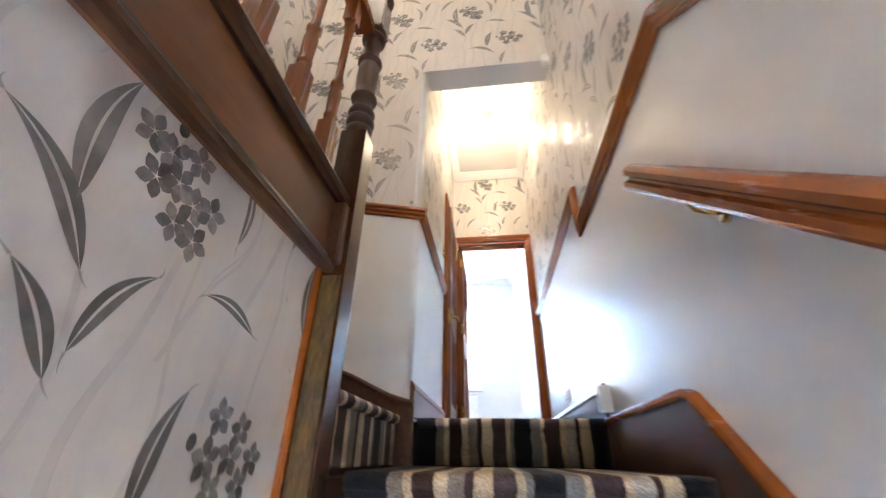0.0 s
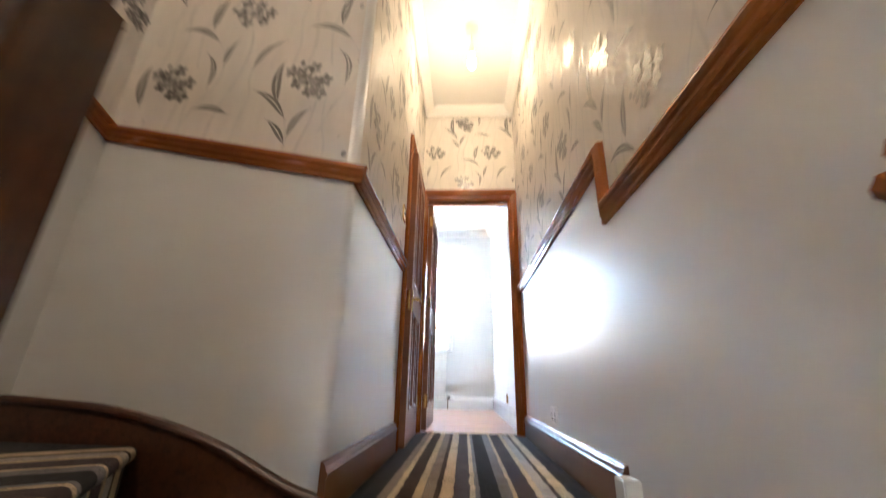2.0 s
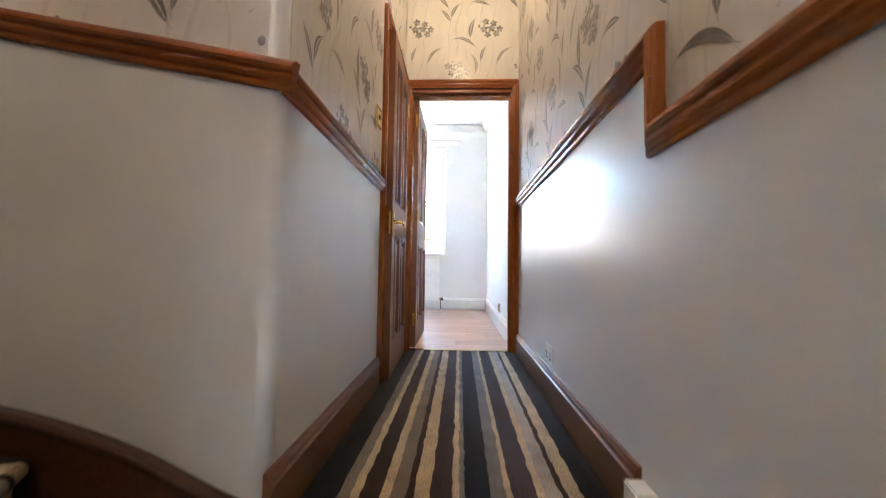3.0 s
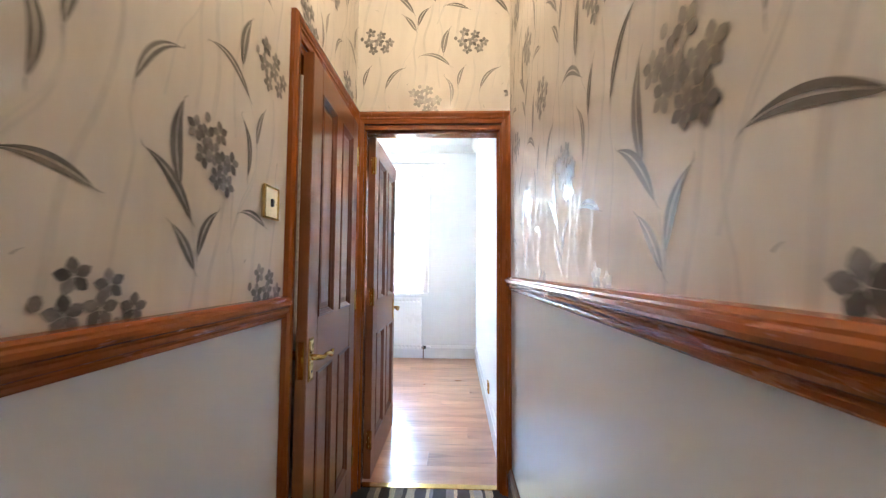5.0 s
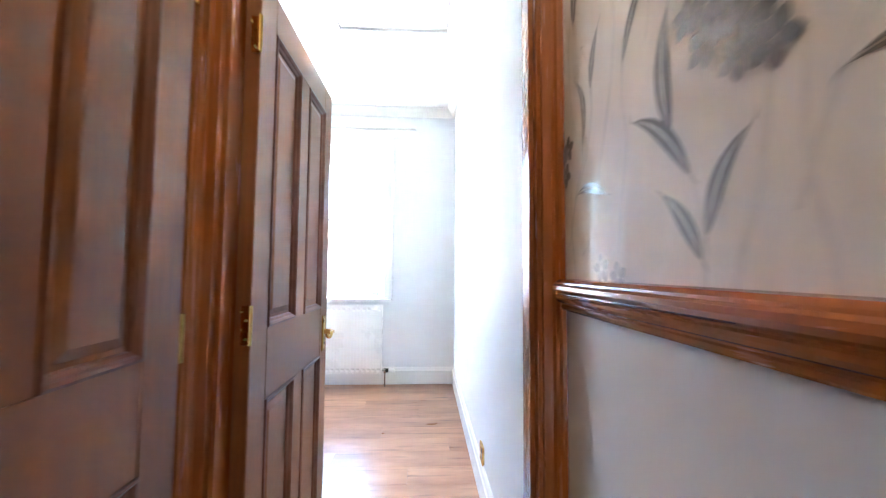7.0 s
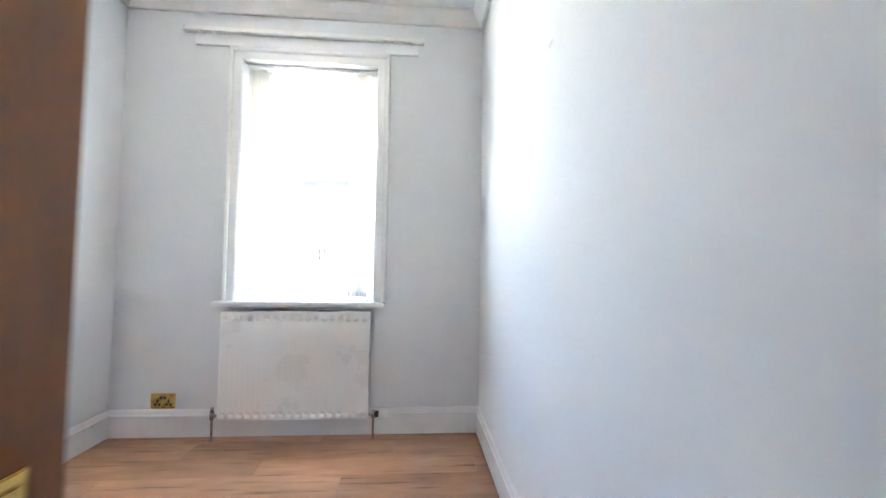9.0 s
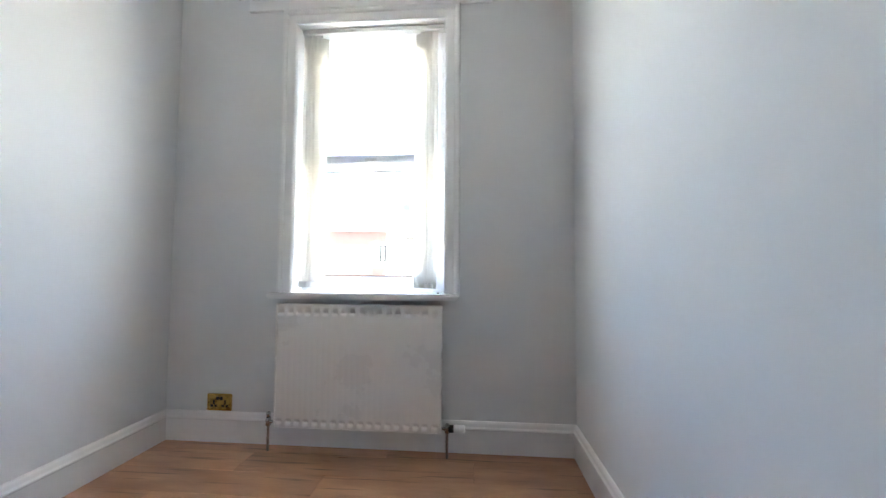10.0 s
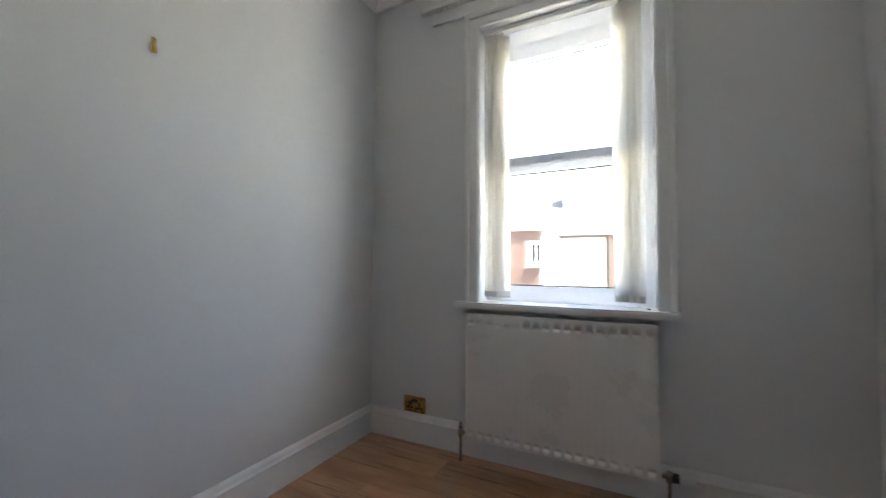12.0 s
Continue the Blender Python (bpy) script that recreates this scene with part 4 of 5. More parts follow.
def door_leaf(name, m, width, height, label, handle_x, handle_dir, hinge_x, hz0=0.895, gap=0.006):
    """Four-panel door, in its own plane: x from the hinge edge 0 to width, y thickness 0 to 0.04, z up."""
    t = thing(name, m, label, "door", kind="structure")
    T = 0.040
    st, mun = 0.105, 0.095
    top, lock, bot = 0.11, 0.20, 0.20
    zl0 = 0.80
    z0, z1 = gap, height
    part("stile", box(0, st, 0, T, z0, z1, 0.002), DOORWOOD, t)
    part("stile", box(width - st, width, 0, T, z0, z1, 0.002), DOORWOOD, t)
    for a, b in ((z0, bot), (zl0, zl0 + lock), (z1 - top, z1)):
        part("rail", box(st, width - st, 0.0004, T - 0.0004, a, b, 0.0015), DOORWOOD, t)
    xm = width / 2
    for a, b in ((bot, zl0), (zl0 + lock, z1 - top)):
        part("muntin", box(xm - mun / 2, xm + mun / 2, 0.0004, T - 0.0004, a, b, 0.0015), DOORWOOD, t)
        for x0, x1 in ((st, xm - mun / 2), (xm + mun / 2, width - st)):
            bm = box(x0, x1, 0.014, T - 0.014, a, b)
            for side in (0, 1):
                ya, yb = (0.014, 0.006) if side == 0 else (T - 0.014, T - 0.006)
                o, i = 0.030, 0.048
                v = [bm.verts.new(c) for c in ((x0 + o, ya, a + o), (x1 - o, ya, a + o), (x1 - o, ya, b - o), (x0 + o, ya, b - o), (x0 + i, yb, a + i), (x1 - i, yb, a + i), (x1 - i, yb, b - i), (x0 + i, yb, b - i))]
                bm.faces.new(v[4:])
                for k in range(4):
                    bm.faces.new((v[k], v[(k + 1) % 4], v[4 + (k + 1) % 4], v[4 + k]))
            pn = part("panel", bm, DOORWOOD, t)
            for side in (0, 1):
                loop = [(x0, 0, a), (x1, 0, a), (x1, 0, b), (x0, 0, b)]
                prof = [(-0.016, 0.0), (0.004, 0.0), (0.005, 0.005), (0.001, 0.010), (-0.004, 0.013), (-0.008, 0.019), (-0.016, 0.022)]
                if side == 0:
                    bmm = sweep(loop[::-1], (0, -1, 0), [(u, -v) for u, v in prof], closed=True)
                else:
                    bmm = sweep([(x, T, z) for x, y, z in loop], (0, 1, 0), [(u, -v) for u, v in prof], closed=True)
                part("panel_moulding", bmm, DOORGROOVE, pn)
    lever(t, handle_x, 0, hz0, -1, handle_dir)
    lever(t, handle_x, T, hz0, 1, handle_dir)
    # latch plate in the closing edge
    lp = part("latch_plate", box(width - 0.001, width + 0.0015, 0.009, 0.031, hz0 - 0.07, hz0 + 0.06, 0.0008), BRASS, t, "brass latch plate")
    part("latch_bolt", box(width, width + 0.009, 0.014, 0.026, hz0 - 0.015, hz0 + 0.005, 0.002), BRASS, lp)
    for hz in (0.22, 1.02, 1.785):
        hg = part("hinge", lathe([(0.006, hz - 0.05), (0.006, hz + 0.05)], 12, centre=(-0.004, hinge_x, 0)), BRASS, t, "brass butt hinge")
        part("hinge_leaf", box(-0.002, 0.0005, min(hinge_x, 0.02), max(hinge_x, 0.02) + 0.004, hz - 0.05, hz + 0.05), BRASS, hg)
        for sz in (-.035, -.012, .012, .035):
            part("screw", lathe([(0.0035, -0.0032), (0.0035, -0.001)], 8, centre=(0, 0.017 + 0.006 * (1 if sz > 0 else -1) * (1 if abs(sz) > .02 else -1), hz + sz), axis='x'), AGEDBRASS, hg)
    return t


# bedroom door: hinged on the west jamb, opened into the room
door_leaf("door_bedroom", pose(-0.352, 2.050, 0.002, 0, 0, 90), 0.757, 1.960, "open stained four-panel wooden bedroom door with brass handle", 0.757 - 0.06, -1, 0.0)
# side door: hinged at its far jamb, ajar into the corridor
door_leaf("door_side", pose(XL - 0.005, SDY1 - 0.004, 0.002, 0, 0, -90 + 1.6), 0.685, 1.960, "slightly open stained four-panel wooden cupboard door", 0.685 - 0.034, -1, 0.04, 0.868)


def door_frame(name, label, jambs, head, arch_path, out):
    f = thing(name, pose(0, 0, 0), label, "door frame", kind="structure")
    for b in jambs:
        part("jamb", box(*b, 0.002), WOOD, f)
    part("head", box(*head, 0.002), WOOD, f)
    part("architrave", sweep(arch_path, out, ARCH), WOOD, f, "moulded stained architrave")
    return f


fb = door_frame("frame_bedroom_door", "stained wooden door frame and architrave",
                [(DX0 - 0.029, DX0, YD + 0.001, RY0 - 0.001, 0, DH), (DX1, DX1 + 0.029, YD + 0.001, RY0 - 0.001, 0, DH)],
                (DX0 - 0.029, DX1 + 0.029, YD + 0.001, RY0 - 0.001, DH, DH + 0.029),
                [(DX1 + 0.010, YD, 0), (DX1 + 0.010, YD, DH + 0.03), (DX0 + 0.002, YD, DH + 0.03), (DX0 + 0.002, YD, 0)][::-1], (0, -1, 0))
part("doorstop", box(DX1 - 0.012, DX1, YD + 0.03, YD + 0.05, 0, DH, 0.001), WOOD, fb)
part("doorstop", box(DX0, DX0 + 0.012, YD + 0.012, YD + 0.03, 0, DH, 0.001), WOOD, fb)
part("doorstop", box(DX0 + 0.012, DX1 - 0.012, YD + 0.03, YD + 0.05, DH - 0.012, DH, 0.001), WOOD, fb)
bmr = sweep([(DX1 + 0.004, RY0, 0), (DX1 + 0.004, RY0, DH + 0.03), (DX0 - 0.004, RY0, DH + 0.03), (DX0 - 0.004, RY0, 0)], (0, 1, 0), [(u * 0.6, min(v, 0.05) * 0.4) for u, v in ARCH])
part("architrave", bmr, WHITE_GLOSS, fb, "white painted architrave")
f = thing("frame_side_door", pose(0, 0, 0), "stained wooden frame of the side door", "door frame", kind="structure")
part("jamb", box(XL - 0.119, XL - 0.001, SDY0 - 0.03, SDY0, 0, SDH, 0.002), WOOD, f)
part("jamb", box(XL - 0.119, XL - 0.001, SDY1, SDY1 + 0.03, 0, SDH, 0.002), WOOD, f)
part("head", box(XL - 0.119, XL - 0.001, SDY0 - 0.03, SDY1 + 0.03, SDH, SDH + 0.029, 0.002), WOOD, f)
part("architrave", sweep([(XL, SDY0 - 0.006, 0), (XL, SDY0 - 0.006, SDH + 0.03), (XL, SDY1 + 0.004, SDH + 0.03), (XL, SDY1 + 0.004, 0)], (1, 0, 0), ARCH), WOOD, f, "moulded stained architrave")
part("draught_strip", box(XL + 0.007, XL + 0.018, SDY0 - 0.004, SDY0 + 0.004, 0.96, 1.87), BRUSH, f, "white draught brush strip")
part("strike_plate", box(XL - 0.04, XL - 0.006, SDY0 + 0.0005, SDY0 + 0.0022, 0.87, 0.98), BRASS, f)


# ---------------------------------------------------------------- switches and sockets
def plate(name, m, w, h, material, label, kind):
    """A face plate in the x-z plane, looking along -y."""
    t = thing(name, m, label, "light switch" if kind == "switch" else "socket")
    part("plate", box(-w / 2, w / 2, -0.009, 0, -h / 2, h / 2, 0.0035), material, t)
    if material is not WHITEPL:
        part("rim", sweep([(-w / 2, -0.006, -h / 2), (w / 2, -0.006, -h / 2), (w / 2, -0.006, h / 2), (-w / 2, -0.006, h / 2)], (0, -1, 0), [(0, 0), (0.006, 0.001), (0.006, 0.006), (0, 0.008)], closed=True), BRASS, t)
    for sx in (-w * .40, w * .40):
        part("screw", lathe([(0.003, -0.0105), (0.003, -0.008)], 10, centre=(sx, 0, 0), axis='y'), AGEDBRASS if material is not WHITEPL else CHROME, t)
    if kind == "switch":
        part("rocker", box(-0.0065, 0.0065, -0.016, -0.008, -0.012, 0.012, 0.002), DARKPL, t, "dark rocker")
    else:
        n = 2 if kind == "double" else 1
        for k in range(n):
            cx = (k - (n - 1) / 2) * w * 0.46
            ins = DARKPL if material is not WHITEPL else RADPAINT
            sw_x = (0.012 if k else -0.012) if n == 2 else 0.026
            part("rocker", box(sw_x - 0.008, sw_x + 0.008, -0.014, -0.008, 0.012, 0.032, 0.002), ins, t)
            big = 1.0 if material is WHITEPL else 1.25
            for px, pz, pw, ph in ((0, 0.000, .009, .021), (-0.012, -0.021, .013, .011), (0.012, -0.021, .013, .011)):
                part("pin_hole", box(cx + px - pw * big / 2, cx + px + pw * big / 2, -0.0096, -0.008, pz - ph * big / 2, pz + ph * big / 2), DARKPL, t)
    return t


plate("light_switch", pose(XL + 0.0015, 0.985, 1.378, 0, 0, 90), 0.09, 0.10, PLATEBRASS, "brass light switch plate with dark rocker on wallpaper", "switch")
plate("wall_socket", pose(XR, 0.955, 0.215, 0, 0, -90), 0.146, 0.086, WHITEPL, "white double socket above the skirting", "double")
plate("wall_socket", pose(RX0 + (1.98 - 1.643), RY1, 0.225), 0.148, 0.095, AGEDBRASS, "lacquered brass double socket on the white wall", "double")
plate("wall_socket", pose(RX1, 3.06, 0.225, 0, 0, -90), 0.09, 0.09, AGEDBRASS, "brass single socket low on the white wall", "single")

# ---------------------------------------------------------------- corridor lamp
lamp = thing("pendant_lamp", pose(0.0, 1.0, CEIL), "bare warm bulb hanging from a ceiling rose", "ceiling lamp")
part("ceiling_rose", lathe([(0.05, 0), (0.05, -0.012), (0.035, -0.03), (0.012, -0.04)], 24), WHITEPL, lamp, "", True)
part("flex", tube([(0, 0, -0.03), (0, 0, -0.20)], 0.004), WHITEPL, lamp)
part("lamp_holder", lathe([(0.012, -0.19), (0.020, -0.20), (0.020, -0.25), (0.024, -0.255), (0.024, -0.265), (0.016, -0.27)], 20), WHITEPL, lamp, "", True)
part("bulb", lathe([(0.013, -0.265), (0.016, -0.285), (0.028, -0.315), (0.034, -0.345), (0.030, -0.372), (0.018, -0.39), (0.004, -0.396)], 24), BULB, lamp, "glowing bulb", True)
lamp2 = thing("landing_lamp", pose(-0.75, -2.2, WELL), "warm bulb hanging over the upper landing", "ceiling lamp")
part("flex", tube([(0, 0, 0), (0, 0, -0.20)], 0.004), WHITEPL, lamp2)
part("bulb", lathe([(0.013, -0.19), (0.028, -0.24), (0.036, -0.27), (0.030, -0.30), (0.004, -0.325)], 24), LANDING_BULB, lamp2, "glowing bulb", True)

# ---------------------------------------------------------------- bedroom shell
WX0, WX1, WZ0, WZ1 = -1.225, -0.330, 0.872, 2.482
YW = RY1 + 0.30
struct("wall_room_east", box(RX1, RX1 + 0.16, RY0, YW, -0.1, 3.0), ROOM_PAINT, "pale grey-white bedroom wall", "wall")
struct("wall_room_west", box(RX0 - 0.12, RX0, RY0, YW, -0.1, 3.0), ROOM_PAINT, "pale grey-white bedroom wall", "wall")
bm = box(RX0, WX0 - 0.011, RY1, YW, -0.1, 3.0)
box(WX1 + 0.011, RX1, RY1, YW, -0.1, 3.0, bm=bm)
box(WX0 - 0.011, WX1 + 0.011, RY1, YW, -0.1, WZ0 - 0.03, bm=bm)
box(WX0 - 0.011, WX1 + 0.011, RY1, YW, WZ1 + 0.011, 3.0, bm=bm)
struct("wall_window", bm, ROOM_PAINT, "pale bedroom wall with the window opening", "wall")
HX0, HX1, HY0, HY1 = -0.53, 0.235, 3.02, 3.69
bm = box(RX0, HX0, RY0, RY1, RCEIL, RCEIL + 0.1)
box(HX1, RX1, RY0, RY1, RCEIL, RCEIL + 0.1, bm=bm)
box(HX0, HX1, RY0, HY0, RCEIL, RCEIL + 0.1, bm=bm)
box(HX0, HX1, HY1, RY1, RCEIL, RCEIL + 0.1, bm=bm)
struct("ceiling_bedroom", bm, CEIL_PAINT, "white bedroom ceiling with a loft hatch opening", "ceiling")
ht = thing("loft_hatch", pose(0, 0, RCEIL), "white loft hatch panel set in a ceiling frame", "loft hatch")
part("panel", box(HX0 + 0.006, HX1 - 0.006, HY0 + 0.006, HY1 - 0.007, 0.004, 0.03), WHITE_GLOSS, ht)
part("hatch_frame", sweep([(HX0, HY0, 0), (HX1, HY0, 0), (HX1, HY1, 0), (HX0, HY1, 0)], (0, 0, -1), [(0, 0.0), (0.014, 0.0), (0.016, 0.03), (0.008, 0.06), (0, 0.062)], closed=True), WHITE_GLOSS, ht)
# black sheet over the opening, put in as the shade of the slit
part("gap_shade", box(HX0, HX1, HY0, HY1, 0.032, 0.04), DARKPL, ht)
bm = sweep([(RX0, RY1, RCEIL - .085), (RX1, RY1, RCEIL - .085)], (0, -1, 0), COVE)
sweep([(RX1, RY1, RCEIL - .085), (RX1, RY0, RCEIL - .085)], (-1, 0, 0), COVE, bm=bm)
sweep([(RX0, RY0, RCEIL - .085), (RX0, RY1, RCEIL - .085)], (1, 0, 0), COVE, bm=bm)
struct("trim_coving_bedroom", bm, CEIL_PAINT, "white coving round the bedroom ceiling", "coving")
struct("baseboard_room_window", sweep([(RX0, RY1, 0), (RX1, RY1, 0)], (0, -1, 0), SKIRT_R), WHITE_GLOSS, "white gloss skirting board", "skirting")
struct("baseboard_room_east", sweep([(RX1, RY0, 0), (RX1, RY1, 0)][::-1], (-1, 0, 0), SKIRT_R), WHITE_GLOSS, "white gloss skirting board", "skirting")
struct("baseboard_room_west", sweep([(RX0, RY1, 0), (RX0, RY0, 0)][::-1], (1, 0, 0), SKIRT_R), WHITE_GLOSS, "white gloss skirting board", "skirting")
floor_room = struct("floor_bedroom", box(RX0, RX1, YD + 0.05, RY1, -0.1, -0.009), UNDER, "oak laminate floor of the bedroom", "floor")
struct("trim_threshold", box(DX0, DX1, YD + 0.03, YD + 0.075, -0.009, 0.004, 0.002), BRASS, "narrow brass threshold strip", "threshold")

# ---------------------------------------------------------------- window
win = thing("window_1", pose(0, 0, 0), "white sash-style plastic window with cream vertical blinds drawn open", "window", kind="structure")
YG = RY1 + 0.125
fw = 0.075
for a in ((WX0, WX0 + fw, WZ0, WZ1), (WX1 - fw, WX1, WZ0, WZ1)):
    part("window_frame", box(a[0], a[1], YG, YG + 0.07, a[2], a[3], 0.004), UPVC, win)
for za, zb in ((WZ0, WZ0 + 0.09), (WZ1 - 0.12, WZ1), (1.628, 1.712)):
    part("window_frame", box(WX0 + fw, WX1 - fw, YG + 0.001, YG + 0.069, za, zb, 0.004), UPVC, win)
sash = part("sash", box(WX0 + fw - 0.005, WX0 + fw + 0.04, YG - 0.022, YG + 0.03, 1.662, WZ1 - 0.10, 0.004), UPVC, win, "opening upper sash")
box_b = box(WX1 - fw - 0.04, WX1 - fw + 0.005, YG - 0.022, YG + 0.03, 1.662, WZ1 - 0.10, 0.004)
part("sash_stile", box_b, UPVC, sash)
part("sash_rail", box(WX0 + fw + 0.04, WX1 - fw - 0.04, YG - 0.021, YG + 0.03, 1.662, 1.712, 0.004), UPVC, sash)
part("sash_rail", box(WX0 + fw + 0.04, WX1 - fw - 0.04, YG - 0.021, YG + 0.03, WZ1 - 0.195, WZ1 - 0.10, 0.004), UPVC, sash)
hdl = part("window_handle", box(-0.83, -0.76, YG - 0.034, YG - 0.02, 1.668, 1.688, 0.003), WHITEPL, sash, "grey window handle")
for za, zb in ((WZ0 + 0.08, 1.633), (1.705, WZ1 - 0.18)):
    pane = part("pane", box(WX0 + fw - 0.01, WX1 - fw + 0.01, YG + 0.036, YG + 0.042, za, zb), GLASS, win, "clear glass")
    pane.visible_shadow = False
    gk = sweep([(WX0 + fw, YG + 0.034, za + 0.011), (WX1 - fw, YG + 0.034, za + 0.011), (WX1 - fw, YG + 0.034, zb - 0.011), (WX0 + fw, YG + 0.034, zb - 0.011)], (0, -1, 0), [(0, -0.002), (0.004, -0.002), (0.004, 0.006), (0, 0.006)], closed=True)
    part("gasket", gk, DARKPL, win)
# lining, sill and architrave
for a in ((WX0 - 0.012, WX0), (WX1, WX1 + 0.012)):
    part("lining", box(a[0], a[1], RY1 - 0.004, YW - 0.01, WZ0 - 0.03, WZ1, 0.002), WHITE_GLOSS, win)
part("lining", box(WX0 - 0.012, WX1 + 0.012, RY1 - 0.004, YW - 0.01, WZ1, WZ1 + 0.012, 0.002), WHITE_GLOSS, win)
part("window_sill", box(-1.345, -0.245, RY1 - 0.075, YG + 0.02, WZ0 - 0.035, WZ0, 0.008), WHITE_GLOSS, win, "white painted sill board")
WARCH = [(0, 0.0), (0.012, 0.0), (0.016, 0.008), (0.018, 0.050), (0.026, 0.056), (0.030, 0.068), (0.028, 0.080), (0.016, 0.086), (0, 0.086)]
part("architrave", sweep([(WX0 - 0.003, RY1, WZ0), (WX0 - 0.003, RY1, WZ1 + 0.003), (WX1 + 0.003, RY1, WZ1 + 0.003), (WX1 + 0.003, RY1, WZ0)], (0, -1, 0), WARCH), WHITE_GLOSS, win, "white moulded window surround")
part("blind_clip", lathe([(0.007, 0), (0.007, 0.006)], 12, centre=(-0.365, RY1 + 0.01, WZ0)), DARKPL, win)

# vertical blind, vanes stacked to both sides
vb = thing("vertical_blind", pose(0, RY1 + 0.055, 0), "cream fabric vertical blind with vanes stacked at both sides", "blind")
part("head_rail", box(WX0 + 0.01, WX1 - 0.01, -0.022, 0.022, WZ1 - 0.032, WZ1 - 0.004, 0.003), WHITEPL, vb, "white head rail")


def vane(x, ang, w=0.089, z0=WZ0 + 0.03, z1=WZ1 - 0.045):
    own = bmesh.new()
    ca, sa = math.cos(ang), math.sin(ang)
    cols, rows = 6, 14
    grid = []
    for j in range(rows + 1):
        z = z0 + (z1 - z0) * j / rows
        row = []
        for i in range(cols + 1):
            u = (i / cols - 0.5) * w
            bow = 0.006 * (1 - (2 * i / cols - 1) ** 2) + 0.004 * noise.noise((x * 40, z * 2.2, u * 20))
            row.append((x + u * ca - bow * sa, u * sa + bow * ca, z))
        grid.append(row)
    fr = [[own.verts.new(c) for c in row] for row in grid]
    for j in range(rows):
        for i in range(cols):
            own.faces.new((fr[j][i], fr[j][i + 1], fr[j + 1][i + 1], fr[j + 1][i]))
    bmesh.ops.solidify(own, geom=own.faces[:], thickness=0.0012)
    v = part("vane", own, FABRIC, vb, "", True)
    wt = box(-w / 2, w / 2, -0.003, 0.003, 0, 0.035, 0.002)
    for vv in wt.verts:
        vv.co = Vector((x + vv.co.x * ca - vv.co.y * sa, vv.co.x * sa + vv.co.y * ca, z0 - 0.004 + vv.co.z))
    part("weight", wt, WHITEPL, v)
    part("hanger", box(x - 0.008, x + 0.008, -0.003, 0.003, z1 - 0.004, WZ1 - 0.03), WHITEPL, v)


for k in range(4):
    vane(-1.165 + 0.022 * k, radians(20 + 9 * k - 8 * (k % 2)))
    vane(-0.475 + 0.022 * k, radians(160 - 9 * k + 8 * (k % 2)))
part("bead_chain", tube(smooth_line([(-0.355, -0.01, WZ1 - 0.03), (-0.352, -0.012, 1.7), (-0.35, -0.01, 1.25), (-0.345, -0.006, 1.2), (-0.34, -0.01, 1.25), (-0.342, -0.012, 1.7), (-0.345, -0.01, WZ1 - 0.03)], 6), 0.0022, steps=6), WHITEPL, vb, "white bead chain")
part("chain_weight", box(-0.352, -0.336, -0.016, 0.0, 1.17, 1.22, 0.004), WHITEPL, vb)

# curtain track over the window
ct = thing("curtain_track", pose(-0.80, RY1, 2.60), "white curtain track on a white batten above the window", "curtain rail")
part("batten", box(-0.73, 0.745, -0.022, 0, -0.03, 0.045, 0.003), WHITE_GLOSS, ct, "white painted batten")
part("track", sweep([(-0.79, -0.022, 0.058), (0.775, -0.022, 0.058)], (0, -1, 0), [(0, -0.012), (0.03, -0.012), (0.034, -0.006), (0.034, 0.012), (0.028, 0.018), (0, 0.018)]), WHITEPL, ct)
part("end_stop", box(-0.80, -0.785, -0.062, -0.018, 0.04, 0.08, 0.004), WHITEPL, ct)
part("end_stop", box(0.77, 0.785, -0.062, -0.018, 0.04, 0.08, 0.004), WHITEPL, ct)
for k in range(12):
    part("glider", box(-0.70 + k * 0.03 if k < 6 else 0.50 + (k - 6) * 0.04, -0.692 + k * 0.03 if k < 6 else 0.508 + (k - 6) * 0.04, -0.05, -0.03, 0.030, 0.048, 0.001), WHITEPL, ct)

# ---------------------------------------------------------------- radiator
RXA, RXB, RZA, RZB = -1.272, -0.335, 0.125, 0.812
rd = thing("radiator", pose((RXA + RXB) / 2, RY1, 0), "white enamelled steel panel radiator under the window", "radiator")
hw = (RXB - RXA) / 2
own = bmesh.new()
n_ch = 28
prof = []
for i in range(n_ch * 6 + 1):
    u = i / (n_ch * 6)
    ph = (u * n_ch) % 1
    d = 0.0055 * max(0, min(1, 2.2 * math.sin(math.pi * ph) - 0.5)) if 0.02 < u < 0.98 else 0
    prof.append((-hw + 0.012 + u * (2 * hw - 0.024), d))
pitch = (2 * hw - 0.07) / 17


def slot(x):
    """Inside one of the pressed slots along the top and bottom of the panel."""
    return abs((x + hw - 0.035 + pitch / 2) % pitch - pitch / 2) < 0.0135 and abs(x) < hw - 0.015


zs = [RZA + 0.008, RZA + 0.030, RZA + 0.033, RZA + 0.044, RZA + 0.047, RZA + 0.060, RZB - 0.072, RZB - 0.058, RZB - 0.055, RZB - 0.044, RZB - 0.041, RZB - 0.006]
dep = [0, 0, 0, 0, 0, 1, 1, 0, 0, 0, 0, 0]
cut = [0, 0, 1, 1, 0, 0, 0, 0, 1, 1, 0, 0]
rows = [[own.verts.new((x, -0.092 - d * 0.14 * k + (0.007 if c and slot(x) else 0.0), z)) for x, d in prof] for z, k, c in zip(zs, dep, cut)]
for a, b in zip(rows, rows[1:]):
    for i in range(len(a) - 1):
        own.faces.new((a[i], a[i + 1], b[i + 1], b[i]))
pan = part("front_panel", own, RADPAINT, rd, "", True)
part("panel_back", box(-hw, hw, -0.079, -0.074, RZA, RZB, 0.001), RADPAINT, pan)
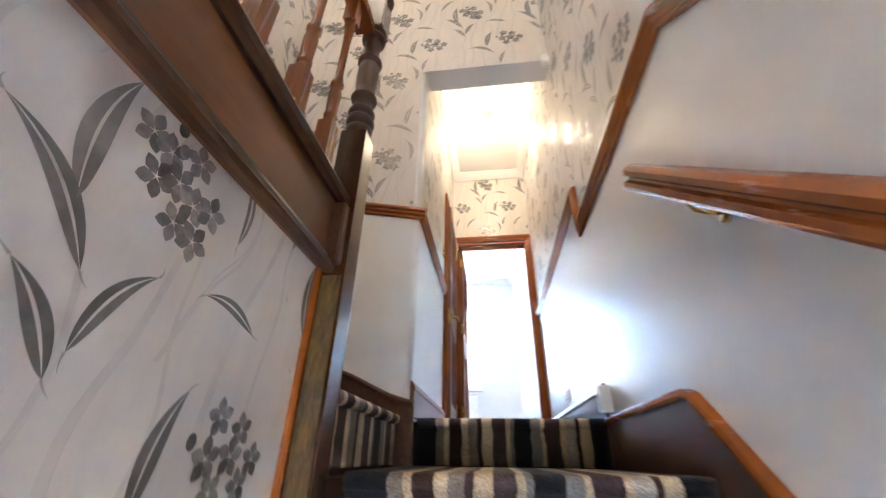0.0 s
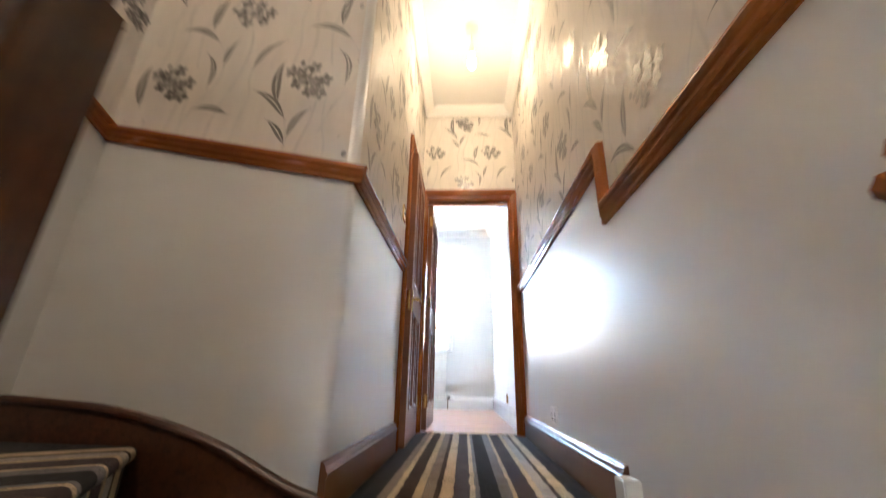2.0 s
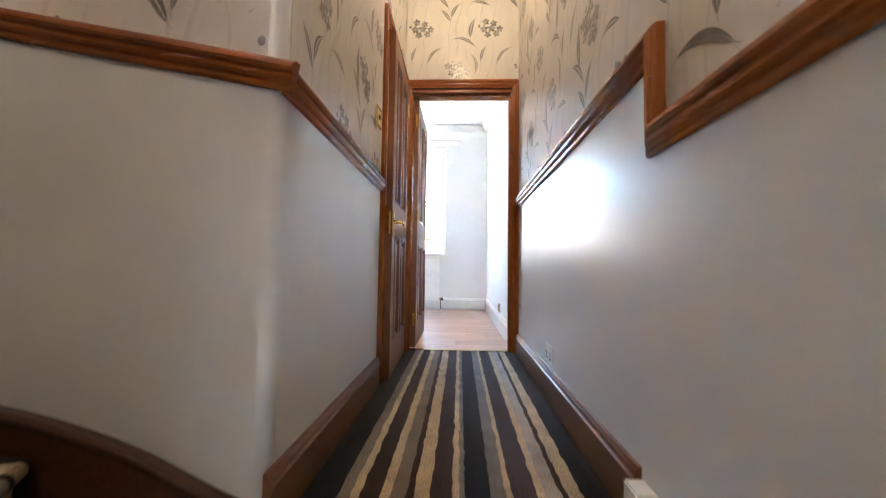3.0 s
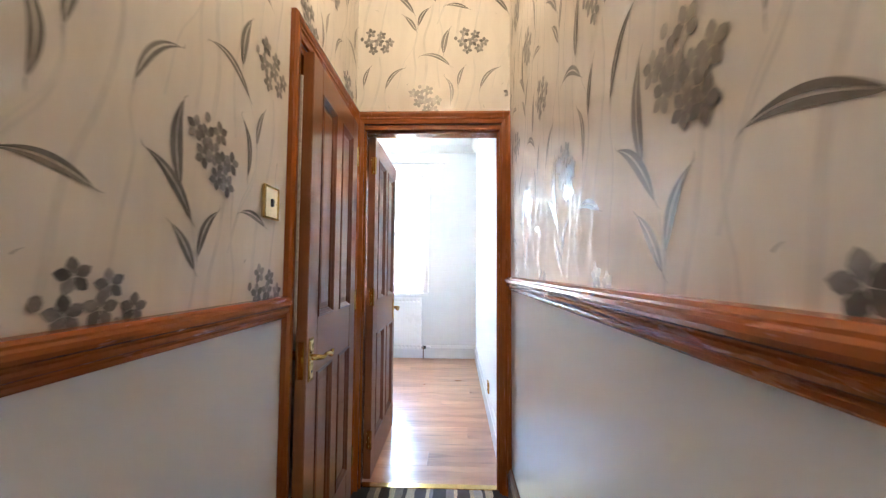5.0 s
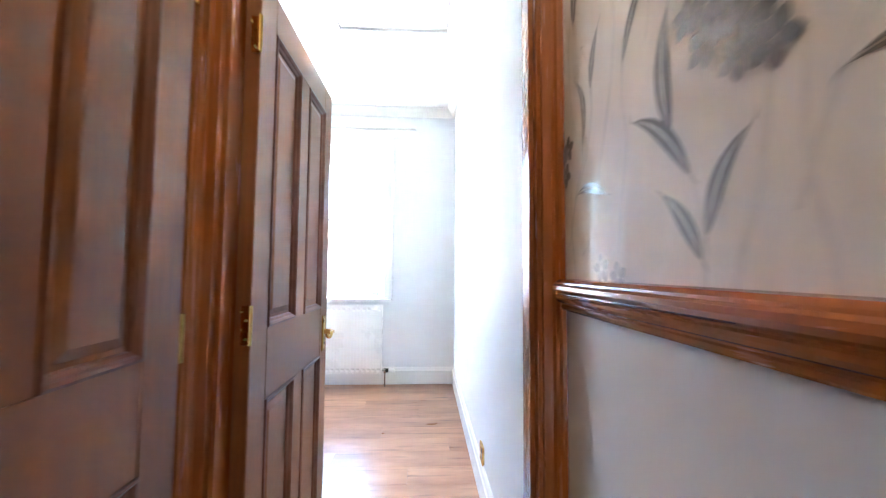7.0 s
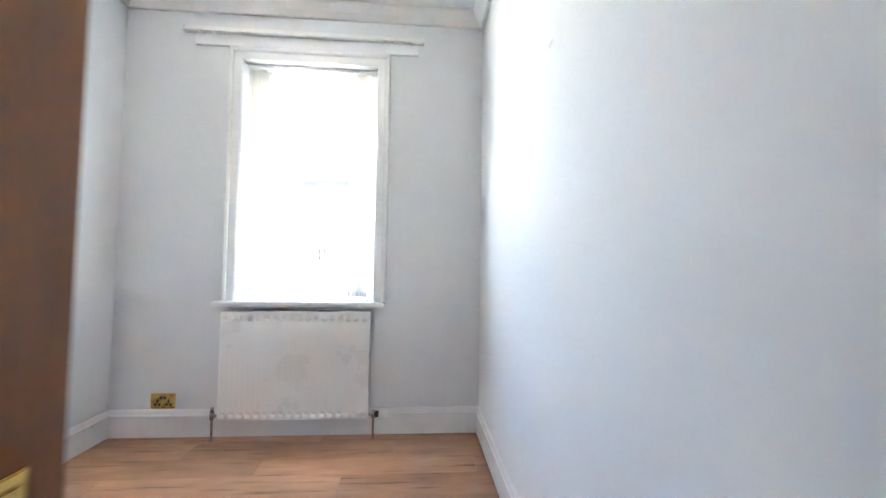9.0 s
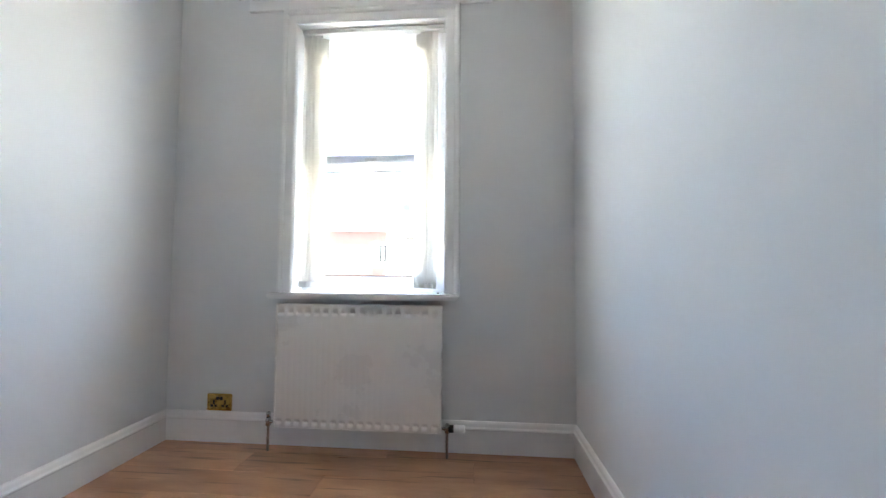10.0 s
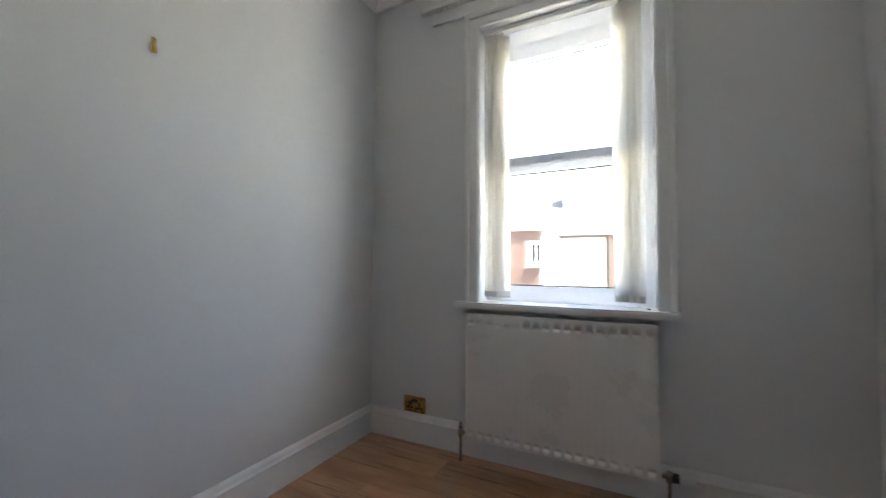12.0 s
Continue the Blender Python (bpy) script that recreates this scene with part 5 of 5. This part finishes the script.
part("panel_edge", box(-hw, -hw + 0.013, -0.0915, -0.0785, RZA, RZB, 0.003), RADPAINT, pan)
part("panel_edge", box(hw - 0.013, hw, -0.0915, -0.0785, RZA, RZB, 0.003), RADPAINT, pan)
part("panel_edge", box(-hw + 0.012, hw - 0.012, -0.0912, -0.0785, RZA + 0.001, RZA + 0.009, 0.002), RADPAINT, pan)
part("panel_edge", box(-hw + 0.012, hw - 0.012, -0.0912, -0.0785, RZB - 0.008, RZB - 0.001, 0.002), RADPAINT, pan)
part("back_panel", box(-hw + 0.01, hw - 0.01, -0.045, -0.035, RZA + 0.01, RZB - 0.01, 0.003), RADPAINT, rd)
part("convector", box(-hw + 0.03, hw - 0.03, -0.073, -0.045, RZA + 0.05, RZB - 0.05), RADPAINT, rd)
for sx in (-hw + 0.003, hw - 0.003):
    part("side_cover", box(sx - 0.003, sx + 0.003, -0.0735, -0.036, RZA + 0.02, RZB - 0.004, 0.002), RADPAINT, rd)
part("top_grille", box(-hw + 0.006, hw - 0.006, -0.0735, -0.036, RZB - 0.008, RZB - 0.003), RADPAINT, rd)
for sx, trv in ((-hw - 0.028, False), (hw + 0.034, True)):
    part("pipe", tube([(sx, -0.085, 0.0), (sx, -0.085, 0.15)], 0.0075), COPPER, rd, "brown painted pipe", True)
    vl = part("valve", lathe([(0.012, 0.135), (0.015, 0.14), (0.015, 0.175), (0.010, 0.182)], 16, centre=(sx, -0.085, 0)), CHROME, rd, "", True)
    part("valve_tail", tube([(sx, -0.085, 0.158), (sx + (0.028 if not trv else -0.028), -0.085, 0.158)], 0.009), CHROME, vl, "", True)
    if trv:
        part("valve_collar", lathe([(0.018, 0.010), (0.020, 0.014), (0.020, 0.034), (0.018, 0.036)], 18, centre=(sx, -0.085, 0.158), axis='x'), DARKPL, vl, "black valve collar", True)
        part("thermostat_head", lathe([(0.017, 0.036), (0.021, 0.042), (0.021, 0.085), (0.017, 0.095), (0.008, 0.097)], 18, centre=(sx, -0.085, 0.158), axis='x'), UPVC, vl, "white thermostat head", True)
    else:
        part("valve_cap", lathe([(0.011, 0.182), (0.012, 0.2), (0.009, 0.21)], 14, centre=(sx, -0.085, 0)), CHROME, vl, "", True)

# hooks on the bedroom walls
for m, material, lab in ((pose(RX0, 3.72, 1.875, 0, 0, 90), AGEDBRASS, "small brass picture hook on the wall"), (pose(RX1, 3.66, 1.88, 0, 0, -90) @ Matrix.Scale(0.55, 4), WHITEPL, "small white hook on the wall")):
    hk = thing("wall_hook", m, lab, "hook")
    part("hook_plate", box(-0.008, 0.008, -0.003, 0, -0.028, 0.028, 0.001), material, hk)
    part("hook", tube(smooth_line([(0, -0.002, 0.01), (0, -0.012, -0.005), (0, -0.020, -0.022), (0, -0.016, -0.032), (0, -0.010, -0.026)], 5), 0.003), material, hk, "", True)
    part("nail", lathe([(0.004, -0.005), (0.003, -0.002)], 10, centre=(0, 0, 0.018), axis='y'), material, hk)

# ---------------------------------------------------------------- outside: the backs of a terrace across the yards
GR = -3.1
# ground out of view, kept pale to bounce sunlight up through the bedroom window
struct("ground", box(-60, 60, YW + 0.2, 90, GR - 0.3, GR), PALE_GROUND, "unseen pale yard and lane ground", "ground")


def house_window(parent, x0, x1, y, z0, z1, glass, mullion=True):
    w = part("window", box(x0, x1, y - 0.02, y + 0.04, z0, z1), glass, parent, "window pane in a white frame")
    part("frame", sweep([(x0, y - 0.02, z0), (x1, y - 0.02, z0), (x1, y - 0.02, z1), (x0, y - 0.02, z1)], (0, -1, 0), [(0, -0.06), (0.05, -0.06), (0.05, 0.06), (0, 0.06)], closed=True), UPVC, w)
    if mullion:
        part("mullion", box((x0 + x1) / 2 - 0.03, (x0 + x1) / 2 + 0.03, y - 0.06, y - 0.02, z0, z1), UPVC, w)
    part("sill", box(x0 - 0.1, x1 + 0.1, y - 0.14, y - 0.02, z0 - 0.12, z0 - 0.03), RENDER_W, w)


GLASS_DARK = mat("dark_window_glass", (0.03, 0.035, 0.04), 0.1, vary=0.3, scale=1)
# pale blue-grey base colour stands in for the sky reflected in this pane
GLASS_SKY = mat("sky_tinted_glass", (0.34, 0.38, 0.40), 0.08, vary=0.25, scale=1.5)
YH = 25.0
h1 = thing("terraced_house", pose(0, YH, GR), "sunlit pale rendered terraced house with slate roof and chimney", "house", "terrace across the yards")
part("wall", box(-9.5, 6.0, 0, 7, 0, 5.9), RENDER_W, h1, "pale rendered rear wall")
part("roof", prism([(-9.7, -0.3, 5.85), (-9.7, 3.5, 9.0), (-9.7, 7.3, 5.85)], (15.9, 0, 0)), SLATE, h1, "grey slate roof")
ch = part("chimney", box(-4.2, -3.35, 1.9, 2.6, 7.0, 9.1), RENDER_W, h1, "pale rendered chimney stack")
for k in (-4.0, -3.57):
    part("chimney_pot", lathe([(0.13, 9.1), (0.11, 9.45), (0.14, 9.5)], 14, centre=(k, 2.25, 0)), MORTAR, ch)
house_window(h1, -3.0, -2.1, 0, 3.85, 4.75, GLASS_SKY, False)
house_window(h1, 1.2, 2.2, 0, 3.6, 4.9, GLASS_DARK)
part("drainpipe", tube([(-1.5, -0.08, 0), (-1.5, -0.08, 5.8)], 0.06), DRAIN, h1)
part("gutter", box(-9.6, 6.0, -0.35, -0.2, 5.72, 5.86, 0.03), DRAIN, h1)

# brick rear wing
h2 = thing("brick_house_wing", pose(-6.3, YH - 4.5, GR), "red brick rear wing of a terraced house with white windows", "house", "terrace across the yards")
wing = part("wall", box(-3.2, 2.24, 0, 4.4, 0, 5.8), MORTAR, h2, "brick wall with pale mortar")
part("roof", prism([(-3.3, -0.12, 5.8), (-3.3, 4.4, 6.6), (-3.3, 4.4, 5.8)], (5.6, 0, 0)), SLATE, h2)
house_window(h2, 1.66, 2.14, 0, 4.30, 5.22, GLASS_DARK)
bw, bh = 0.215, 0.065
mb = bpy.data.meshes.new("brick")
tmp = box(0, bw, -0.012, 0.0, 0, bh)
tmp.to_mesh(mb)
tmp.free()
mb.materials.append(BRICK)
vs, fs = [], []
cnt = 0
for j in range(56, 78):
    for i in range(14):
        x, z = -0.9 + i * 0.225 + (0.1125 if j % 2 else 0), 0.02 + j * 0.075
        if x + bw > 2.23 or z + bh > 5.79 or (1.54 < x + bw and 4.12 < z + bh and z < 5.3):
            continue
        if cnt < 300:
            o = new("brick", mb)
            o.parent = wing
            o.location = (x, 0, z)
            cnt += 1
for j in range(30, 56):
    for i in range(22):
        x, z = -2.95 + i * 0.225 + (0.1125 if j % 2 else 0), 0.02 + j * 0.075
        if x + bw > 2.23 or (j < 56 and x < -0.9) or (1.54 < x + bw and 4.12 < z + bh):
            continue
        k = len(vs)
        vs += [(x, -0.012, z), (x + bw, -0.012, z), (x + bw, -0.012, z + bh), (x, -0.012, z + bh), (x, 0, z), (x + bw, 0, z), (x + bw, 0, z + bh), (x, 0, z + bh)]
        fs += [(k, k + 1, k + 2, k + 3), (k, k + 4, k + 5, k + 1), (k + 1, k + 5, k + 6, k + 2), (k + 2, k + 6, k + 7, k + 3), (k + 3, k + 7, k + 4, k)]
me = bpy.data.meshes.new("brickwork")
me.from_pydata(vs, [], fs)
me.materials.append(BRICK)
ob = new("brickwork", me)
ob.parent = wing
tagged(ob, kind="stuff")
h4 = thing("brick_house_wing", pose(-1.65, YH - 0.6, GR), "narrow red brick rear wing with a black drainpipe", "house", "terrace across the yards")
part("wall", box(0, 3.0, 0, 0.55, 0, 5.8), BRICK, h4, "red brick wall")
part("drainpipe", tube([(0.12, -0.08, 0), (0.12, -0.08, 5.7)], 0.06), DRAIN, h4)
part("parapet", box(-0.05, 3.0, -0.05, 0.55, 5.8, 5.9, 0.02), MORTAR, h4)
# yard wall
h3 = thing("yard_wall", pose(0, 15.0, GR), "white painted yard wall between the houses", "wall")
part("wall", box(-9, 6, 0, 0.22, 0, 2.6), RENDER_W, h3)
part("coping", box(-9.05, 6.05, -0.05, 0.27, 2.6, 2.68, 0.02), MORTAR, h3)

# ---------------------------------------------------------------- laminate boards of the bedroom floor
PW = 0.193
row = 0
y = YD + 0.08
board_cache = {}
while y < RY1 - 0.002:
    y1 = min(y + PW, RY1 - 0.001)
    x = RX0 + 0.002 - (row * 0.47 % 1.2)
    while x < RX1 - 0.002:
        xa, xb = max(x, RX0 + 0.002), min(x + 1.2, RX1 - 0.002)
        if xb - xa > 0.02:
            key = (round(xb - xa, 4), round(y1 - y, 4))
            if key not in board_cache:
                me = bpy.data.meshes.new("board")
                tmp = box(0.0004, key[0] - 0.0004, 0.0004, key[1] - 0.0004, -0.009, 0.0, 0.0008, seg=1)
                bmesh.ops.recalc_face_normals(tmp, faces=tmp.faces)
                tmp.to_mesh(me)
                tmp.free()
                me.materials.append(LAMINATE)
                board_cache[key] = me
            o = new("board", board_cache[key])
            o.parent = floor_room
            o.location = (xa, y, 0.0)
        x += 1.2
    y += PW
    row += 1
